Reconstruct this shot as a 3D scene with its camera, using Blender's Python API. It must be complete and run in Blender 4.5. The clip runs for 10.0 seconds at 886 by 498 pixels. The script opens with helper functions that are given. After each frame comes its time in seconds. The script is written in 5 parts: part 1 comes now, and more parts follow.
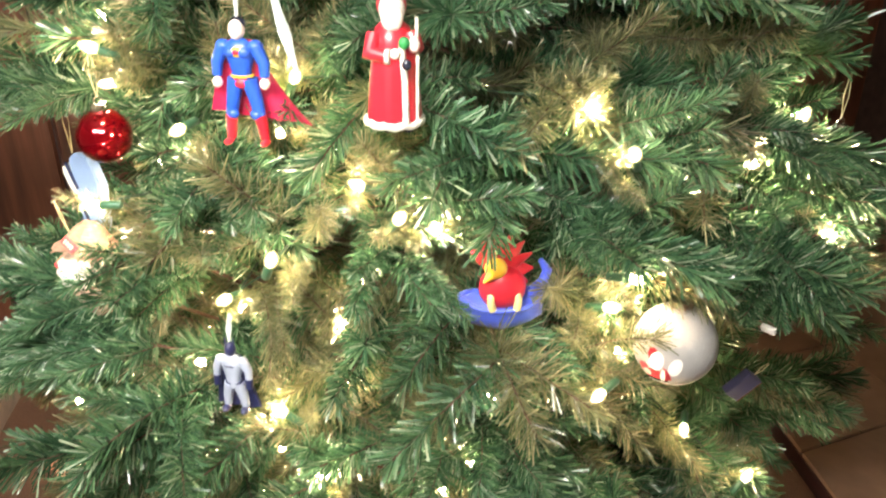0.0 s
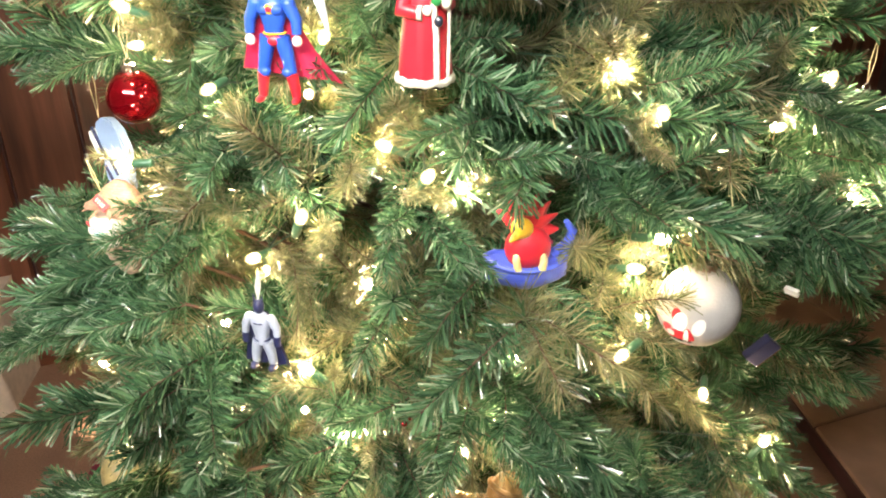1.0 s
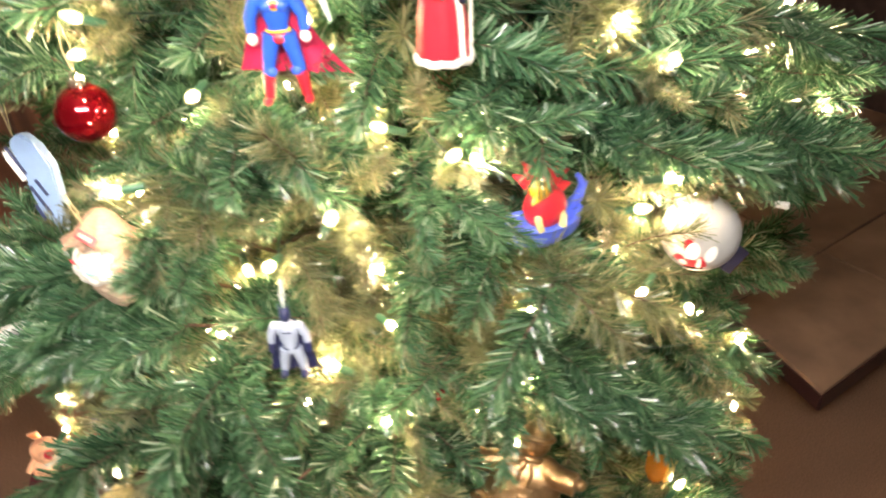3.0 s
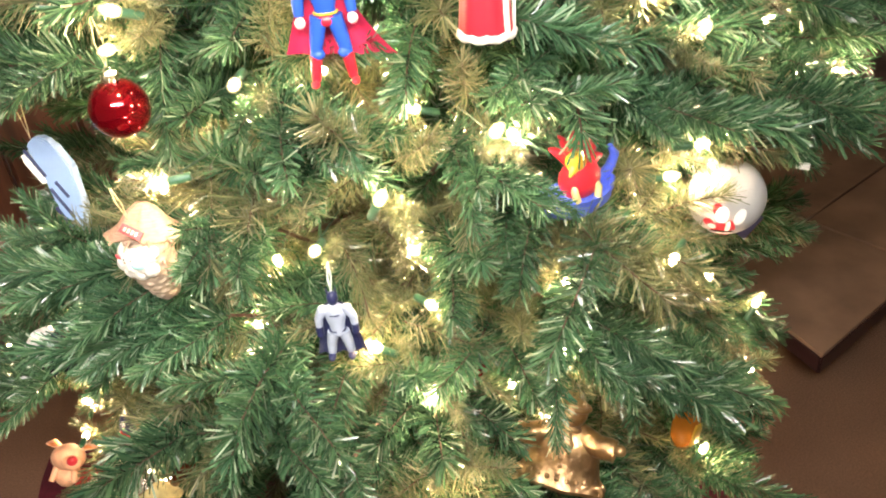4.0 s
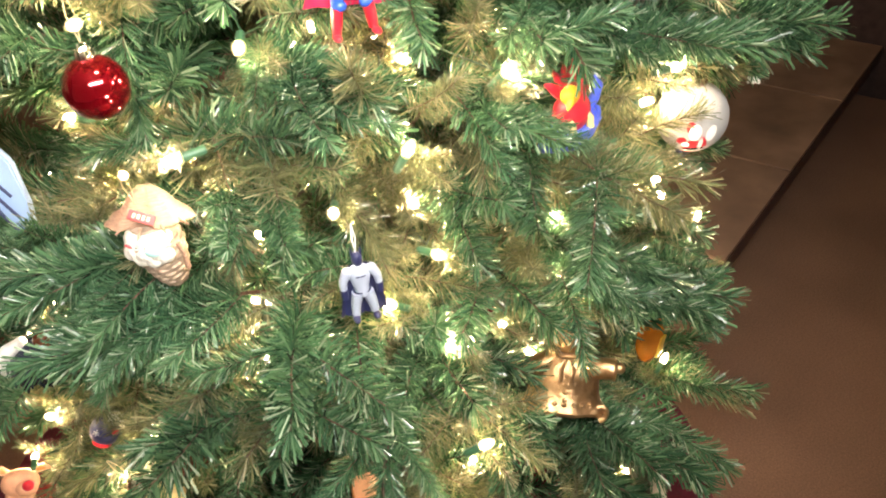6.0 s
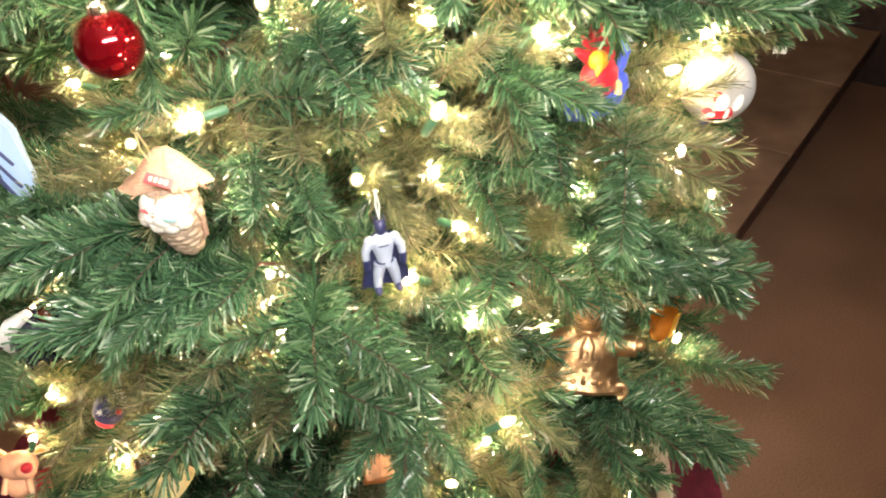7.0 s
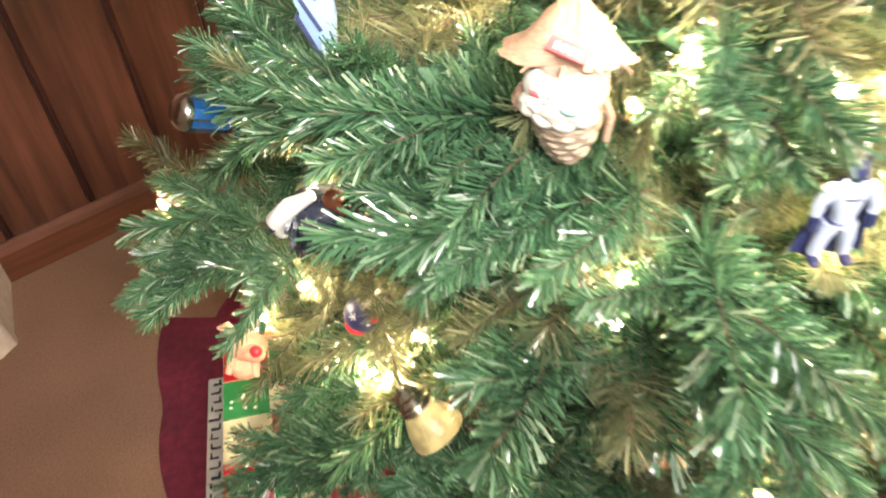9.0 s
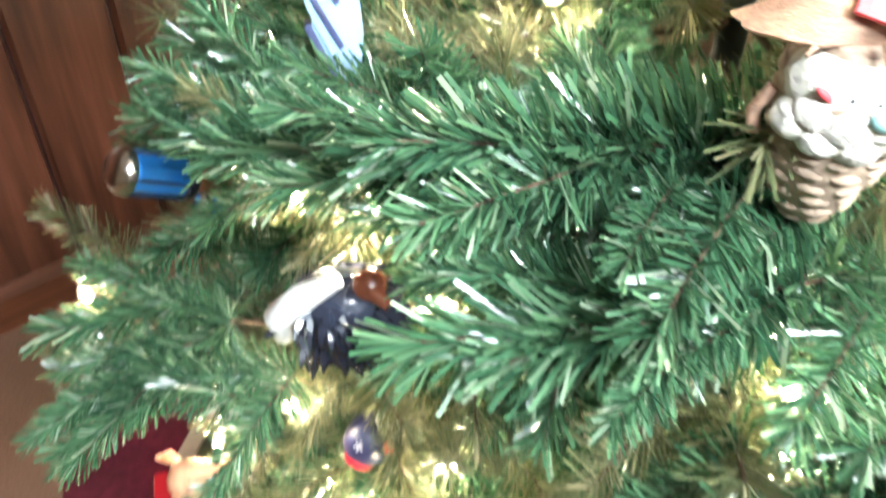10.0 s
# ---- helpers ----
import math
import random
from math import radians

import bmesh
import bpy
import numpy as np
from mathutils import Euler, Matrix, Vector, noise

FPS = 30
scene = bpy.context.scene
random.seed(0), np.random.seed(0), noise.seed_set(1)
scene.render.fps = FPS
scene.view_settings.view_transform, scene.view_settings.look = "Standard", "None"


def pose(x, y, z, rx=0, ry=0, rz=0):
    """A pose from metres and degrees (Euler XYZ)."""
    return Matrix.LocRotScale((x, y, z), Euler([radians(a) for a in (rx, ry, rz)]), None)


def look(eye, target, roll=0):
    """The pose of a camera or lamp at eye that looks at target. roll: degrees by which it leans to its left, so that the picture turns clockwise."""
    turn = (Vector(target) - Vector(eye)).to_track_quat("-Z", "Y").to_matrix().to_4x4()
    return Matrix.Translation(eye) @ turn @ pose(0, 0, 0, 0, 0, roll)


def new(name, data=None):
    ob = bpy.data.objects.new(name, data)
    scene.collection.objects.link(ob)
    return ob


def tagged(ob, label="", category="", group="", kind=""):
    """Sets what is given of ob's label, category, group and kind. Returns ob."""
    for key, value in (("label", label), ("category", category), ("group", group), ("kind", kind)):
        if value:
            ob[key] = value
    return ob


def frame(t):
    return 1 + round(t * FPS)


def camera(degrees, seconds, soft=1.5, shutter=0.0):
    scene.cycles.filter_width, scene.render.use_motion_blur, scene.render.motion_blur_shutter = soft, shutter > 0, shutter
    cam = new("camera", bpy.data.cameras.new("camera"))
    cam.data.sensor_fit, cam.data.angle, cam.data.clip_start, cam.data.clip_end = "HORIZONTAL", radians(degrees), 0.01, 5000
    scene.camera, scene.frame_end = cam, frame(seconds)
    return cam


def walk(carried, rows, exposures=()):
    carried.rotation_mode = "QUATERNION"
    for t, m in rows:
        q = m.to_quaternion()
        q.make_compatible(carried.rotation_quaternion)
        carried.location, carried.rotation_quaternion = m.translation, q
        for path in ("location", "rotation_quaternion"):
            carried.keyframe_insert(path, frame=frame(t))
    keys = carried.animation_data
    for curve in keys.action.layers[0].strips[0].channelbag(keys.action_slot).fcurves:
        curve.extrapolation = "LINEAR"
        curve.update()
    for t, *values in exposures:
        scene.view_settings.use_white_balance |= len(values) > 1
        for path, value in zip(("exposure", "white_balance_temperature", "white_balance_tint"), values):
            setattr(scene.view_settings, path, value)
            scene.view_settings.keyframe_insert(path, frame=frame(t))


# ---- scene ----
cam = camera(58.2, 10.0, soft=1.9, shutter=0.5)
PATH = [
    (0, (0.045, 0.126, 1.397), (-0.021, 1.92, 0.514), 0.1),
    (0.5, (0.035, 0.111, 1.384), (-0.051, 1.886, 0.467), 0.4),
    (1, (0.029, 0.107, 1.381), (-0.06, 1.879, 0.459), 0.2),
    (1.5, (0.019, 0.106, 1.376), (-0.056, 1.865, 0.426), -0.6),
    (2, (0.049, 0.115, 1.367), (-0.04, 1.828, 0.339), -1.4),
    (2.5, (0.029, 0.111, 1.388), (0.034, 1.821, 0.349), -0.9),
    (3, (-0.144, 0.15, 1.422), (0.14, 1.806, 0.336), -3.5),
    (3.2, (-0.184, 0.152, 1.433), (0.13, 1.803, 0.348), -4.9),
    (4.3, (-0.249, 0.145, 1.414), (0.16, 1.752, 0.296), -5.2),
    (4.5, (-0.285, 0.155, 1.414), (0.201, 1.729, 0.279), -5.6),
    (5, (-0.351, 0.176, 1.419), (0.245, 1.686, 0.252), -6.2),
    (5.5, (-0.374, 0.192, 1.426), (0.279, 1.665, 0.241), -6.0),
    (7, (-0.419, 0.227, 1.388), (0.298, 1.64, 0.167), -4.4),
    (7.5, (-0.456, 0.263, 1.382), (0.102, 1.731, 0.144), -6.0),
    (8, (-0.509, 0.287, 1.382), (-0.034, 1.748, 0.102), -4.9),
    (8.5, (-0.514, 0.363, 1.35), (-0.197, 1.822, 0.019), -4.9),
    (9, (-0.516, 0.485, 1.27), (-0.244, 1.889, -0.128), -4.5),
    (9.5, (-0.553, 0.628, 1.188), (-0.152, 2.033, -0.178), -1.9),
    (9.7, (-0.569, 0.652, 1.166), (-0.122, 2.017, -0.225), -1.0),
    (10, (-0.579, 0.67, 1.134), (-0.057, 2.147, -0.109), 0.4),
]
EXPOSURES = [(0, -0.15, 7250, 11), (3.5, -0.16, 7350, 12), (7.0, -0.08, 7350, 12), (8.0, 0.16, 7400, 13), (8.5, 0.34, 7450, 14), (9.0, 0.5, 7000, 11), (9.5, 0.6, 6250, 5), (10, 0.74, 5950, 3)]
walk(cam, [(t, look(eye, target, roll)) for t, eye, target, roll in PATH], EXPOSURES)

# ---------------------------------------------------------------- light
world = bpy.data.worlds.new("room_air")
scene.world = world
world.use_nodes = True
world.node_tree.nodes["Background"].inputs[0].default_value = (0.75, 0.85, 1.0, 1)
world.node_tree.nodes["Background"].inputs[1].default_value = 0.06


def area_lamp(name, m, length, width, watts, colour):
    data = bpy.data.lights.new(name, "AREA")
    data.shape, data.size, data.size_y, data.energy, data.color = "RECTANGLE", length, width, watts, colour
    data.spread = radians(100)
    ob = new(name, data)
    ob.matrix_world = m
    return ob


# added light above the path, in place of one carried at the camera
area_lamp("added_fill_light", look((-0.32, 0.1, 1.69), (-0.25, 1.0, 0.95)), 0.8, 0.12, 14.5, (0.97, 0.98, 1.0))

# ---------------------------------------------------------------- materials


def material(name, colour, rough=0.5, metal=0.0, vary=0.25, scale=20.0, bump=0.0, bump_scale=None, coat=0.0,
             transmission=0.0, stretch=(1, 1, 1), dark=None, stain=0.0, stain_scale=3.0, emit=None, island=0.0):
    """A surface with colour variation at two scales and fine relief."""
    m = bpy.data.materials.new(name)
    m.use_nodes = True
    nt = m.node_tree
    bs = nt.nodes["Principled BSDF"]
    bs.inputs["Roughness"].default_value = rough
    bs.inputs["Metallic"].default_value = metal
    bs.inputs["Coat Weight"].default_value = coat
    bs.inputs["Transmission Weight"].default_value = transmission
    tc = nt.nodes.new("ShaderNodeTexCoord")
    mp = nt.nodes.new("ShaderNodeMapping")
    mp.inputs["Scale"].default_value = stretch
    nt.links.new(tc.outputs["Object"], mp.inputs["Vector"])
    no = nt.nodes.new("ShaderNodeTexNoise")
    no.inputs["Scale"].default_value = scale
    no.inputs["Detail"].default_value = 6
    nt.links.new(mp.outputs[0], no.inputs["Vector"])
    ramp = nt.nodes.new("ShaderNodeValToRGB")
    low = dark or tuple(c * (1 - vary) for c in colour)
    high = tuple(min(1, c * (1 + vary * 0.6)) for c in colour)
    ramp.color_ramp.elements[0].position, ramp.color_ramp.elements[1].position = 0.3, 0.7
    ramp.color_ramp.elements[0].color = (*low, 1)
    ramp.color_ramp.elements[1].color = (*high, 1)
    nt.links.new(no.outputs[0], ramp.inputs[0])
    out = ramp.outputs[0]
    if stain:
        n2 = nt.nodes.new("ShaderNodeTexNoise")
        n2.inputs["Scale"].default_value = stain_scale
        nt.links.new(tc.outputs["Object"], n2.inputs["Vector"])
        r2 = nt.nodes.new("ShaderNodeMapRange")
        r2.inputs[1].default_value, r2.inputs[2].default_value = 0.35, 0.65
        r2.inputs[3].default_value, r2.inputs[4].default_value = 1 - stain, 1 + stain * 0.4
        nt.links.new(n2.outputs[0], r2.inputs[0])
        mx = nt.nodes.new("ShaderNodeVectorMath")
        mx.operation = "SCALE"
        nt.links.new(out, mx.inputs[0])
        nt.links.new(r2.outputs[0], mx.inputs["Scale"])
        out = mx.outputs[0]
    if island:
        geo = nt.nodes.new("ShaderNodeNewGeometry")
        hs = nt.nodes.new("ShaderNodeMapRange")
        hs.inputs[3].default_value, hs.inputs[4].default_value = 1 - island, 1 + island
        nt.links.new(geo.outputs["Random Per Island"], hs.inputs[0])
        mx = nt.nodes.new("ShaderNodeVectorMath")
        mx.operation = "SCALE"
        nt.links.new(out, mx.inputs[0])
        nt.links.new(hs.outputs[0], mx.inputs["Scale"])
        out = mx.outputs[0]
    nt.links.new(out, bs.inputs["Base Color"])
    if bump:
        nb = nt.nodes.new("ShaderNodeTexNoise")
        nb.inputs["Scale"].default_value = bump_scale or scale * 3
        nb.inputs["Detail"].default_value = 4
        nt.links.new(mp.outputs[0], nb.inputs["Vector"])
        b = nt.nodes.new("ShaderNodeBump")
        b.inputs["Strength"].default_value = bump
        b.inputs["Distance"].default_value = 0.004
        nt.links.new(nb.outputs[0], b.inputs["Height"])
        nt.links.new(b.outputs[0], bs.inputs["Normal"])
    if emit:
        bs.inputs["Emission Color"].default_value = (*emit[0], 1)
        bs.inputs["Emission Strength"].default_value = emit[1]
    return m


def needle_material(name, stops, rough, through_share):
    """Soft plastic needles: each takes a tone from stops and lets some light through."""
    m = bpy.data.materials.new(name)
    m.use_nodes = True
    nt = m.node_tree
    bs = nt.nodes["Principled BSDF"]
    geo = nt.nodes.new("ShaderNodeNewGeometry")
    ramp = nt.nodes.new("ShaderNodeValToRGB")
    el = ramp.color_ramp.elements
    while len(el) < len(stops):
        el.new(0.5)
    for e, (p, c) in zip(el, stops):
        e.position, e.color = p, (*c, 1)
    nt.links.new(geo.outputs["Random Per Island"], ramp.inputs[0])
    tc = nt.nodes.new("ShaderNodeTexCoord")
    no = nt.nodes.new("ShaderNodeTexNoise")
    no.inputs["Scale"].default_value = 9
    nt.links.new(geo.outputs["Position"], no.inputs["Vector"])
    mr = nt.nodes.new("ShaderNodeMapRange")
    mr.inputs[1].default_value, mr.inputs[2].default_value = 0.3, 0.7
    mr.inputs[3].default_value, mr.inputs[4].default_value = 0.7, 1.3
    nt.links.new(no.outputs[0], mr.inputs[0])
    sc = nt.nodes.new("ShaderNodeVectorMath")
    sc.operation = "SCALE"
    nt.links.new(ramp.outputs[0], sc.inputs[0])
    nt.links.new(mr.outputs[0], sc.inputs["Scale"])
    nt.links.new(sc.outputs[0], bs.inputs["Base Color"])
    bs.inputs["Roughness"].default_value = rough
    bs.inputs["Specular IOR Level"].default_value = 0.75
    tr = nt.nodes.new("ShaderNodeBsdfTranslucent")
    nt.links.new(sc.outputs[0], tr.inputs[0])
    mix = nt.nodes.new("ShaderNodeMixShader")
    mix.inputs[0].default_value = through_share
    nt.links.new(bs.outputs[0], mix.inputs[1])
    nt.links.new(tr.outputs[0], mix.inputs[2])
    nt.links.new(mix.outputs[0], nt.nodes["Material Output"].inputs[0])
    return m


def halo_glass():
    """Clear bulb glass with a glow of its own that imitates the halo of glare."""
    m = bpy.data.materials.new("bulb_halo_glass")
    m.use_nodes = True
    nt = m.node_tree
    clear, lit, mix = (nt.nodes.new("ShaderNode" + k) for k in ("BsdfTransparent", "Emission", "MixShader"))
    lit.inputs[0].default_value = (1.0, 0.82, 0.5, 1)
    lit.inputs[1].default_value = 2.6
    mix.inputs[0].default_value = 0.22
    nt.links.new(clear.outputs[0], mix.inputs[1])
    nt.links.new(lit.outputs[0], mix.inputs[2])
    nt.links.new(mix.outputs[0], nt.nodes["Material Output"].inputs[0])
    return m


def plank_material():
    """Knotty pine stained red-brown: long grain, knots, a tone of its own for each board."""
    m = material("stained_pine", (0.15, 0.056, 0.033), rough=0.36, vary=0.55, scale=5, stretch=(9, 0.6, 9), bump=0.25,
                 bump_scale=9, stain=0.35, stain_scale=2.2, coat=0.15)
    nt = m.node_tree
    bs = nt.nodes["Principled BSDF"]
    src = bs.inputs["Base Color"].links[0].from_socket
    info = nt.nodes.new("ShaderNodeObjectInfo")
    tone = nt.nodes.new("ShaderNodeMapRange")
    tone.inputs[3].default_value, tone.inputs[4].default_value = 0.65, 1.3
    nt.links.new(info.outputs["Random"], tone.inputs[0])
    geo = nt.nodes.new("ShaderNodeNewGeometry")
    vor = nt.nodes.new("ShaderNodeTexVoronoi")
    vor.inputs["Scale"].default_value = 3.1
    mp = nt.nodes.new("ShaderNodeMapping")
    mp.inputs["Scale"].default_value = (1.4, 1.4, 0.75)
    nt.links.new(geo.outputs["Position"], mp.inputs[0])
    nt.links.new(mp.outputs[0], vor.inputs["Vector"])
    kn = nt.nodes.new("ShaderNodeMapRange")
    kn.inputs[1].default_value, kn.inputs[2].default_value = 0.05, 0.16
    kn.inputs[3].default_value, kn.inputs[4].default_value = 0.25, 1.0
    nt.links.new(vor.outputs["Distance"], kn.inputs[0])
    mu = nt.nodes.new("ShaderNodeMath")
    mu.operation = "MULTIPLY"
    nt.links.new(tone.outputs[0], mu.inputs[0])
    nt.links.new(kn.outputs[0], mu.inputs[1])
    sc = nt.nodes.new("ShaderNodeVectorMath")
    sc.operation = "SCALE"
    nt.links.new(src, sc.inputs[0])
    nt.links.new(mu.outputs[0], sc.inputs["Scale"])
    nt.links.new(sc.outputs[0], bs.inputs["Base Color"])
    return m


M = {}
# the palest stop puts bright glints into the needle colour
M["needle"] = needle_material("green_needles", [(0.0, (0.024, 0.068, 0.036)), (0.45, (0.056, 0.138, 0.069)), (0.86, (0.106, 0.205, 0.104)), (1.0, (0.3, 0.38, 0.27))], 0.24, 0.3)
# the green needles again, with warm bulb light put into their colour
M["lit_needle"] = needle_material("warm_lit_needles", [(0.0, (0.058, 0.08, 0.036)), (0.5, (0.126, 0.143, 0.064)), (0.9, (0.215, 0.21, 0.11)), (1.0, (0.36, 0.33, 0.2))], 0.28, 0.3)
M["stem"] = material("twisted_wire_stem", (0.085, 0.045, 0.025), 0.7, vary=0.5, scale=80)
M["pole"] = material("green_steel_pole", (0.03, 0.045, 0.03), 0.45, 0.2, vary=0.3, scale=30)
M["wire"] = material("green_cable", (0.015, 0.05, 0.025), 0.5, vary=0.2, scale=40)
M["socket"] = material("green_plastic_socket", (0.03, 0.1, 0.05), 0.45, vary=0.2, scale=60)
M["bulb"] = material("lit_bulb", (1.0, 0.85, 0.6), 0.3, vary=0.05, emit=((1.0, 0.75, 0.48), 1400.0))
M["bulb_glass"] = halo_glass()
M["carpet"] = material("tan_carpet", (0.26, 0.142, 0.09), 0.95, vary=0.3, scale=260, bump=0.7, bump_scale=420, stain=0.18, stain_scale=2.5)
M["pine"] = plank_material()
M["base_pine"] = material("stained_pine_trim", (0.13, 0.045, 0.023), 0.36, vary=0.4, scale=6, stretch=(9, 0.6, 9), bump=0.12, bump_scale=10, coat=0.2)
M["plaster"] = material("cream_plaster", (0.62, 0.55, 0.46), 0.85, vary=0.08, scale=14, bump=0.15, bump_scale=90)
M["ceiling"] = material("white_ceiling", (0.75, 0.73, 0.7), 0.9, vary=0.06, scale=30, bump=0.3, bump_scale=120)
M["hearth_tile"] = material("brown_hearth_tile", (0.3, 0.19, 0.13), 0.5, vary=0.3, scale=9, bump=0.12, bump_scale=40, stain=0.25, stain_scale=5)
M["slab_edge"] = material("dark_stained_edge", (0.035, 0.014, 0.014), 0.4, vary=0.4, scale=8, stretch=(1, 1, 6))
M["brick"] = material("dark_brick", (0.05, 0.03, 0.03), 0.85, vary=0.4, scale=25, bump=0.5, bump_scale=60)
M["burgundy"] = material("burgundy_velvet", (0.15, 0.012, 0.03), 0.9, vary=0.35, scale=60, bump=0.4, bump_scale=300, stain=0.3, stain_scale=7)
M["cream"] = material("cream_cloth", (0.6, 0.5, 0.4), 0.85, vary=0.15, scale=40, bump=0.2, bump_scale=250)
M["red_glass"] = material("red_mirror_glass", (0.44, 0.006, 0.02), 0.06, 0.9, vary=0.08, scale=10, coat=1.0)
M["silver"] = material("silver_cap", (0.75, 0.73, 0.68), 0.22, 1.0, vary=0.15, scale=90)
M["gold"] = material("antique_gold_metal", (0.5, 0.315, 0.16), 0.33, 0.95, vary=0.45, scale=60, bump=0.45, bump_scale=170)
M["frost"] = material("frosted_white_glass", (0.37, 0.365, 0.355), 0.55, vary=0.08, scale=12, bump=0.15, bump_scale=260)
M["frost"].node_tree.nodes["Principled BSDF"].inputs["Subsurface Weight"].default_value = 0.6
M["frost"].node_tree.nodes["Principled BSDF"].inputs["Subsurface Radius"].default_value = (0.03, 0.03, 0.03)
M["frost"].node_tree.nodes["Principled BSDF"].inputs["Subsurface Scale"].default_value = 1.0
M["blue"] = material("blue_paint", (0.016, 0.08, 0.44), 0.4, vary=0.15, scale=40)
M["periwinkle"] = material("periwinkle_plastic", (0.07, 0.12, 0.6), 0.38, vary=0.15, scale=40)
M["red"] = material("red_paint", (0.55, 0.02, 0.035), 0.35, vary=0.2, scale=40, coat=0.2)
M["cape"] = material("crimson_soft_plastic", (0.5, 0.02, 0.07), 0.5, vary=0.2, scale=25)
M["skin"] = material("pale_paint", (0.8, 0.66, 0.56), 0.5, vary=0.1, scale=50)
M["white"] = material("white_paint", (0.8, 0.79, 0.75), 0.45, vary=0.08, scale=50, bump=0.05)
M["yellow"] = material("yellow_paint", (0.75, 0.45, 0.04), 0.4, vary=0.2, scale=50)
M["pale_yellow"] = material("pale_yellow_glaze", (0.6, 0.49, 0.22), 0.35, vary=0.4, scale=60, bump=0.4, bump_scale=140, coat=0.3)
M["black"] = material("black_glossy_resin", (0.022, 0.026, 0.042), 0.26, vary=0.4, scale=60, bump=0.5, bump_scale=150, coat=0.5)
M["grey"] = material("pale_grey_paint", (0.33, 0.37, 0.46), 0.45, vary=0.12, scale=60)
M["navy"] = material("navy_paint", (0.018, 0.022, 0.07), 0.4, vary=0.3, scale=50)
M["ice"] = material("ice_blue_plastic", (0.21, 0.32, 0.52), 0.38, vary=0.1, scale=30, coat=0.1)
M["slot"] = material("dark_blue_recess", (0.02, 0.03, 0.09), 0.5, vary=0.2, scale=60)
M["cone"] = material("pine_cone_scales", (0.37, 0.275, 0.2), 0.75, vary=0.35, scale=90, bump=0.3, island=0.3)
M["straw"] = material("woven_straw", (0.33, 0.2, 0.135), 0.8, vary=0.3, scale=120, stretch=(1, 1, 5), bump=0.4)
M["wool"] = material("white_wool", (0.62, 0.59, 0.52), 0.95, vary=0.1, scale=60, bump=0.8, bump_scale=160)
M["aqua"] = material("pale_turquoise_paint", (0.3, 0.52, 0.5), 0.6, vary=0.15, scale=60)
M["pink"] = material("pink_red_label", (0.6, 0.06, 0.07), 0.6, vary=0.2, scale=80)
M["amber"] = material("amber_glass", (0.9, 0.32, 0.05), 0.12, vary=0.25, scale=30, coat=0.6, transmission=0.35)
M["peach"] = material("peach_felt", (0.78, 0.4, 0.24), 0.75, vary=0.2, scale=60, bump=0.2)
M["orange"] = material("orange_paint", (0.7, 0.22, 0.06), 0.5, vary=0.2, scale=50)
M["brown"] = material("brown_varnish", (0.1, 0.03, 0.015), 0.2, vary=0.3, scale=30, coat=0.5)
M["ribbon"] = material("silver_ribbon", (0.6, 0.68, 0.66), 0.35, 0.2, vary=0.2, scale=70)
M["thread"] = material("gold_thread", (0.6, 0.5, 0.3), 0.4, 0.3, vary=0.2, scale=100)
M["green_paper"] = material("green_gift_paper", (0.02, 0.22, 0.06), 0.4, vary=0.15, scale=30)
M["red_paper"] = material("red_gift_paper", (0.55, 0.015, 0.03), 0.4, vary=0.15, scale=30)
M["cream_paper"] = material("cream_gift_paper", (0.66, 0.6, 0.36), 0.45, vary=0.12, scale=30)
M["grey_card"] = material("grey_card", (0.3, 0.28, 0.25), 0.6, vary=0.2, scale=30)
M["canblue"] = material("metallic_blue", (0.03, 0.2, 0.62), 0.25, 0.55, vary=0.15, scale=40, coat=0.4)
M["iron"] = material("black_iron", (0.012, 0.01, 0.014), 0.6, 0.3, vary=0.3, scale=30)
# shade of the added lamp; its glow fills the dark areas
M["lampglass"] = material("added_lamp_glow", (0.9, 0.88, 0.85), 0.4, vary=0.03, emit=((1.0, 0.95, 0.88), 9.0))

# ---------------------------------------------------------------- builders


def part(name, bm, mats, parent=None, label="", smooth=True):
    """Links a bmesh as one mesh object, under a thing if one is given."""
    me = bpy.data.meshes.new(name)
    if smooth:
        for f in bm.faces:
            f.smooth = True
    bm.normal_update()
    bm.to_mesh(me)
    bm.free()
    for mm in (mats if isinstance(mats, (list, tuple)) else [mats]):
        me.materials.append(M[mm])
    if smooth:
        me.set_sharp_from_angle(angle=radians(48))
    ob = new(name, me)
    ob.parent = parent
    if label:
        ob["label"] = label
    return ob


def thing(name, m, label, category, group="", kind=""):
    ob = new(name)
    ob.empty_display_size = 0.03
    ob.matrix_world = m
    return tagged(ob, label, category, group, kind)


def set_mat(verts, k):
    for f in {f for v in verts for f in v.link_faces}:
        f.material_index = k


def ball(bm, centre, radii, mat=0, turn=(0, 0, 0), seg=16, rings=10):
    m = Matrix.LocRotScale(centre, Euler([radians(a) for a in turn]), radii)
    set_mat(bmesh.ops.create_uvsphere(bm, u_segments=seg, v_segments=rings, radius=1, matrix=m)["verts"], mat)


def box(bm, centre, size, mat=0, turn=(0, 0, 0), bevel=0.0):
    m = Matrix.LocRotScale(centre, Euler([radians(a) for a in turn]), size)
    vs = bmesh.ops.create_cube(bm, size=1, matrix=m)["verts"]
    set_mat(vs, mat)
    if bevel:
        es = list({e for v in vs for e in v.link_edges})
        for f in bmesh.ops.bevel(bm, geom=es, offset=bevel, segments=2, affect="EDGES", profile=0.6)["faces"]:
            f.material_index = mat


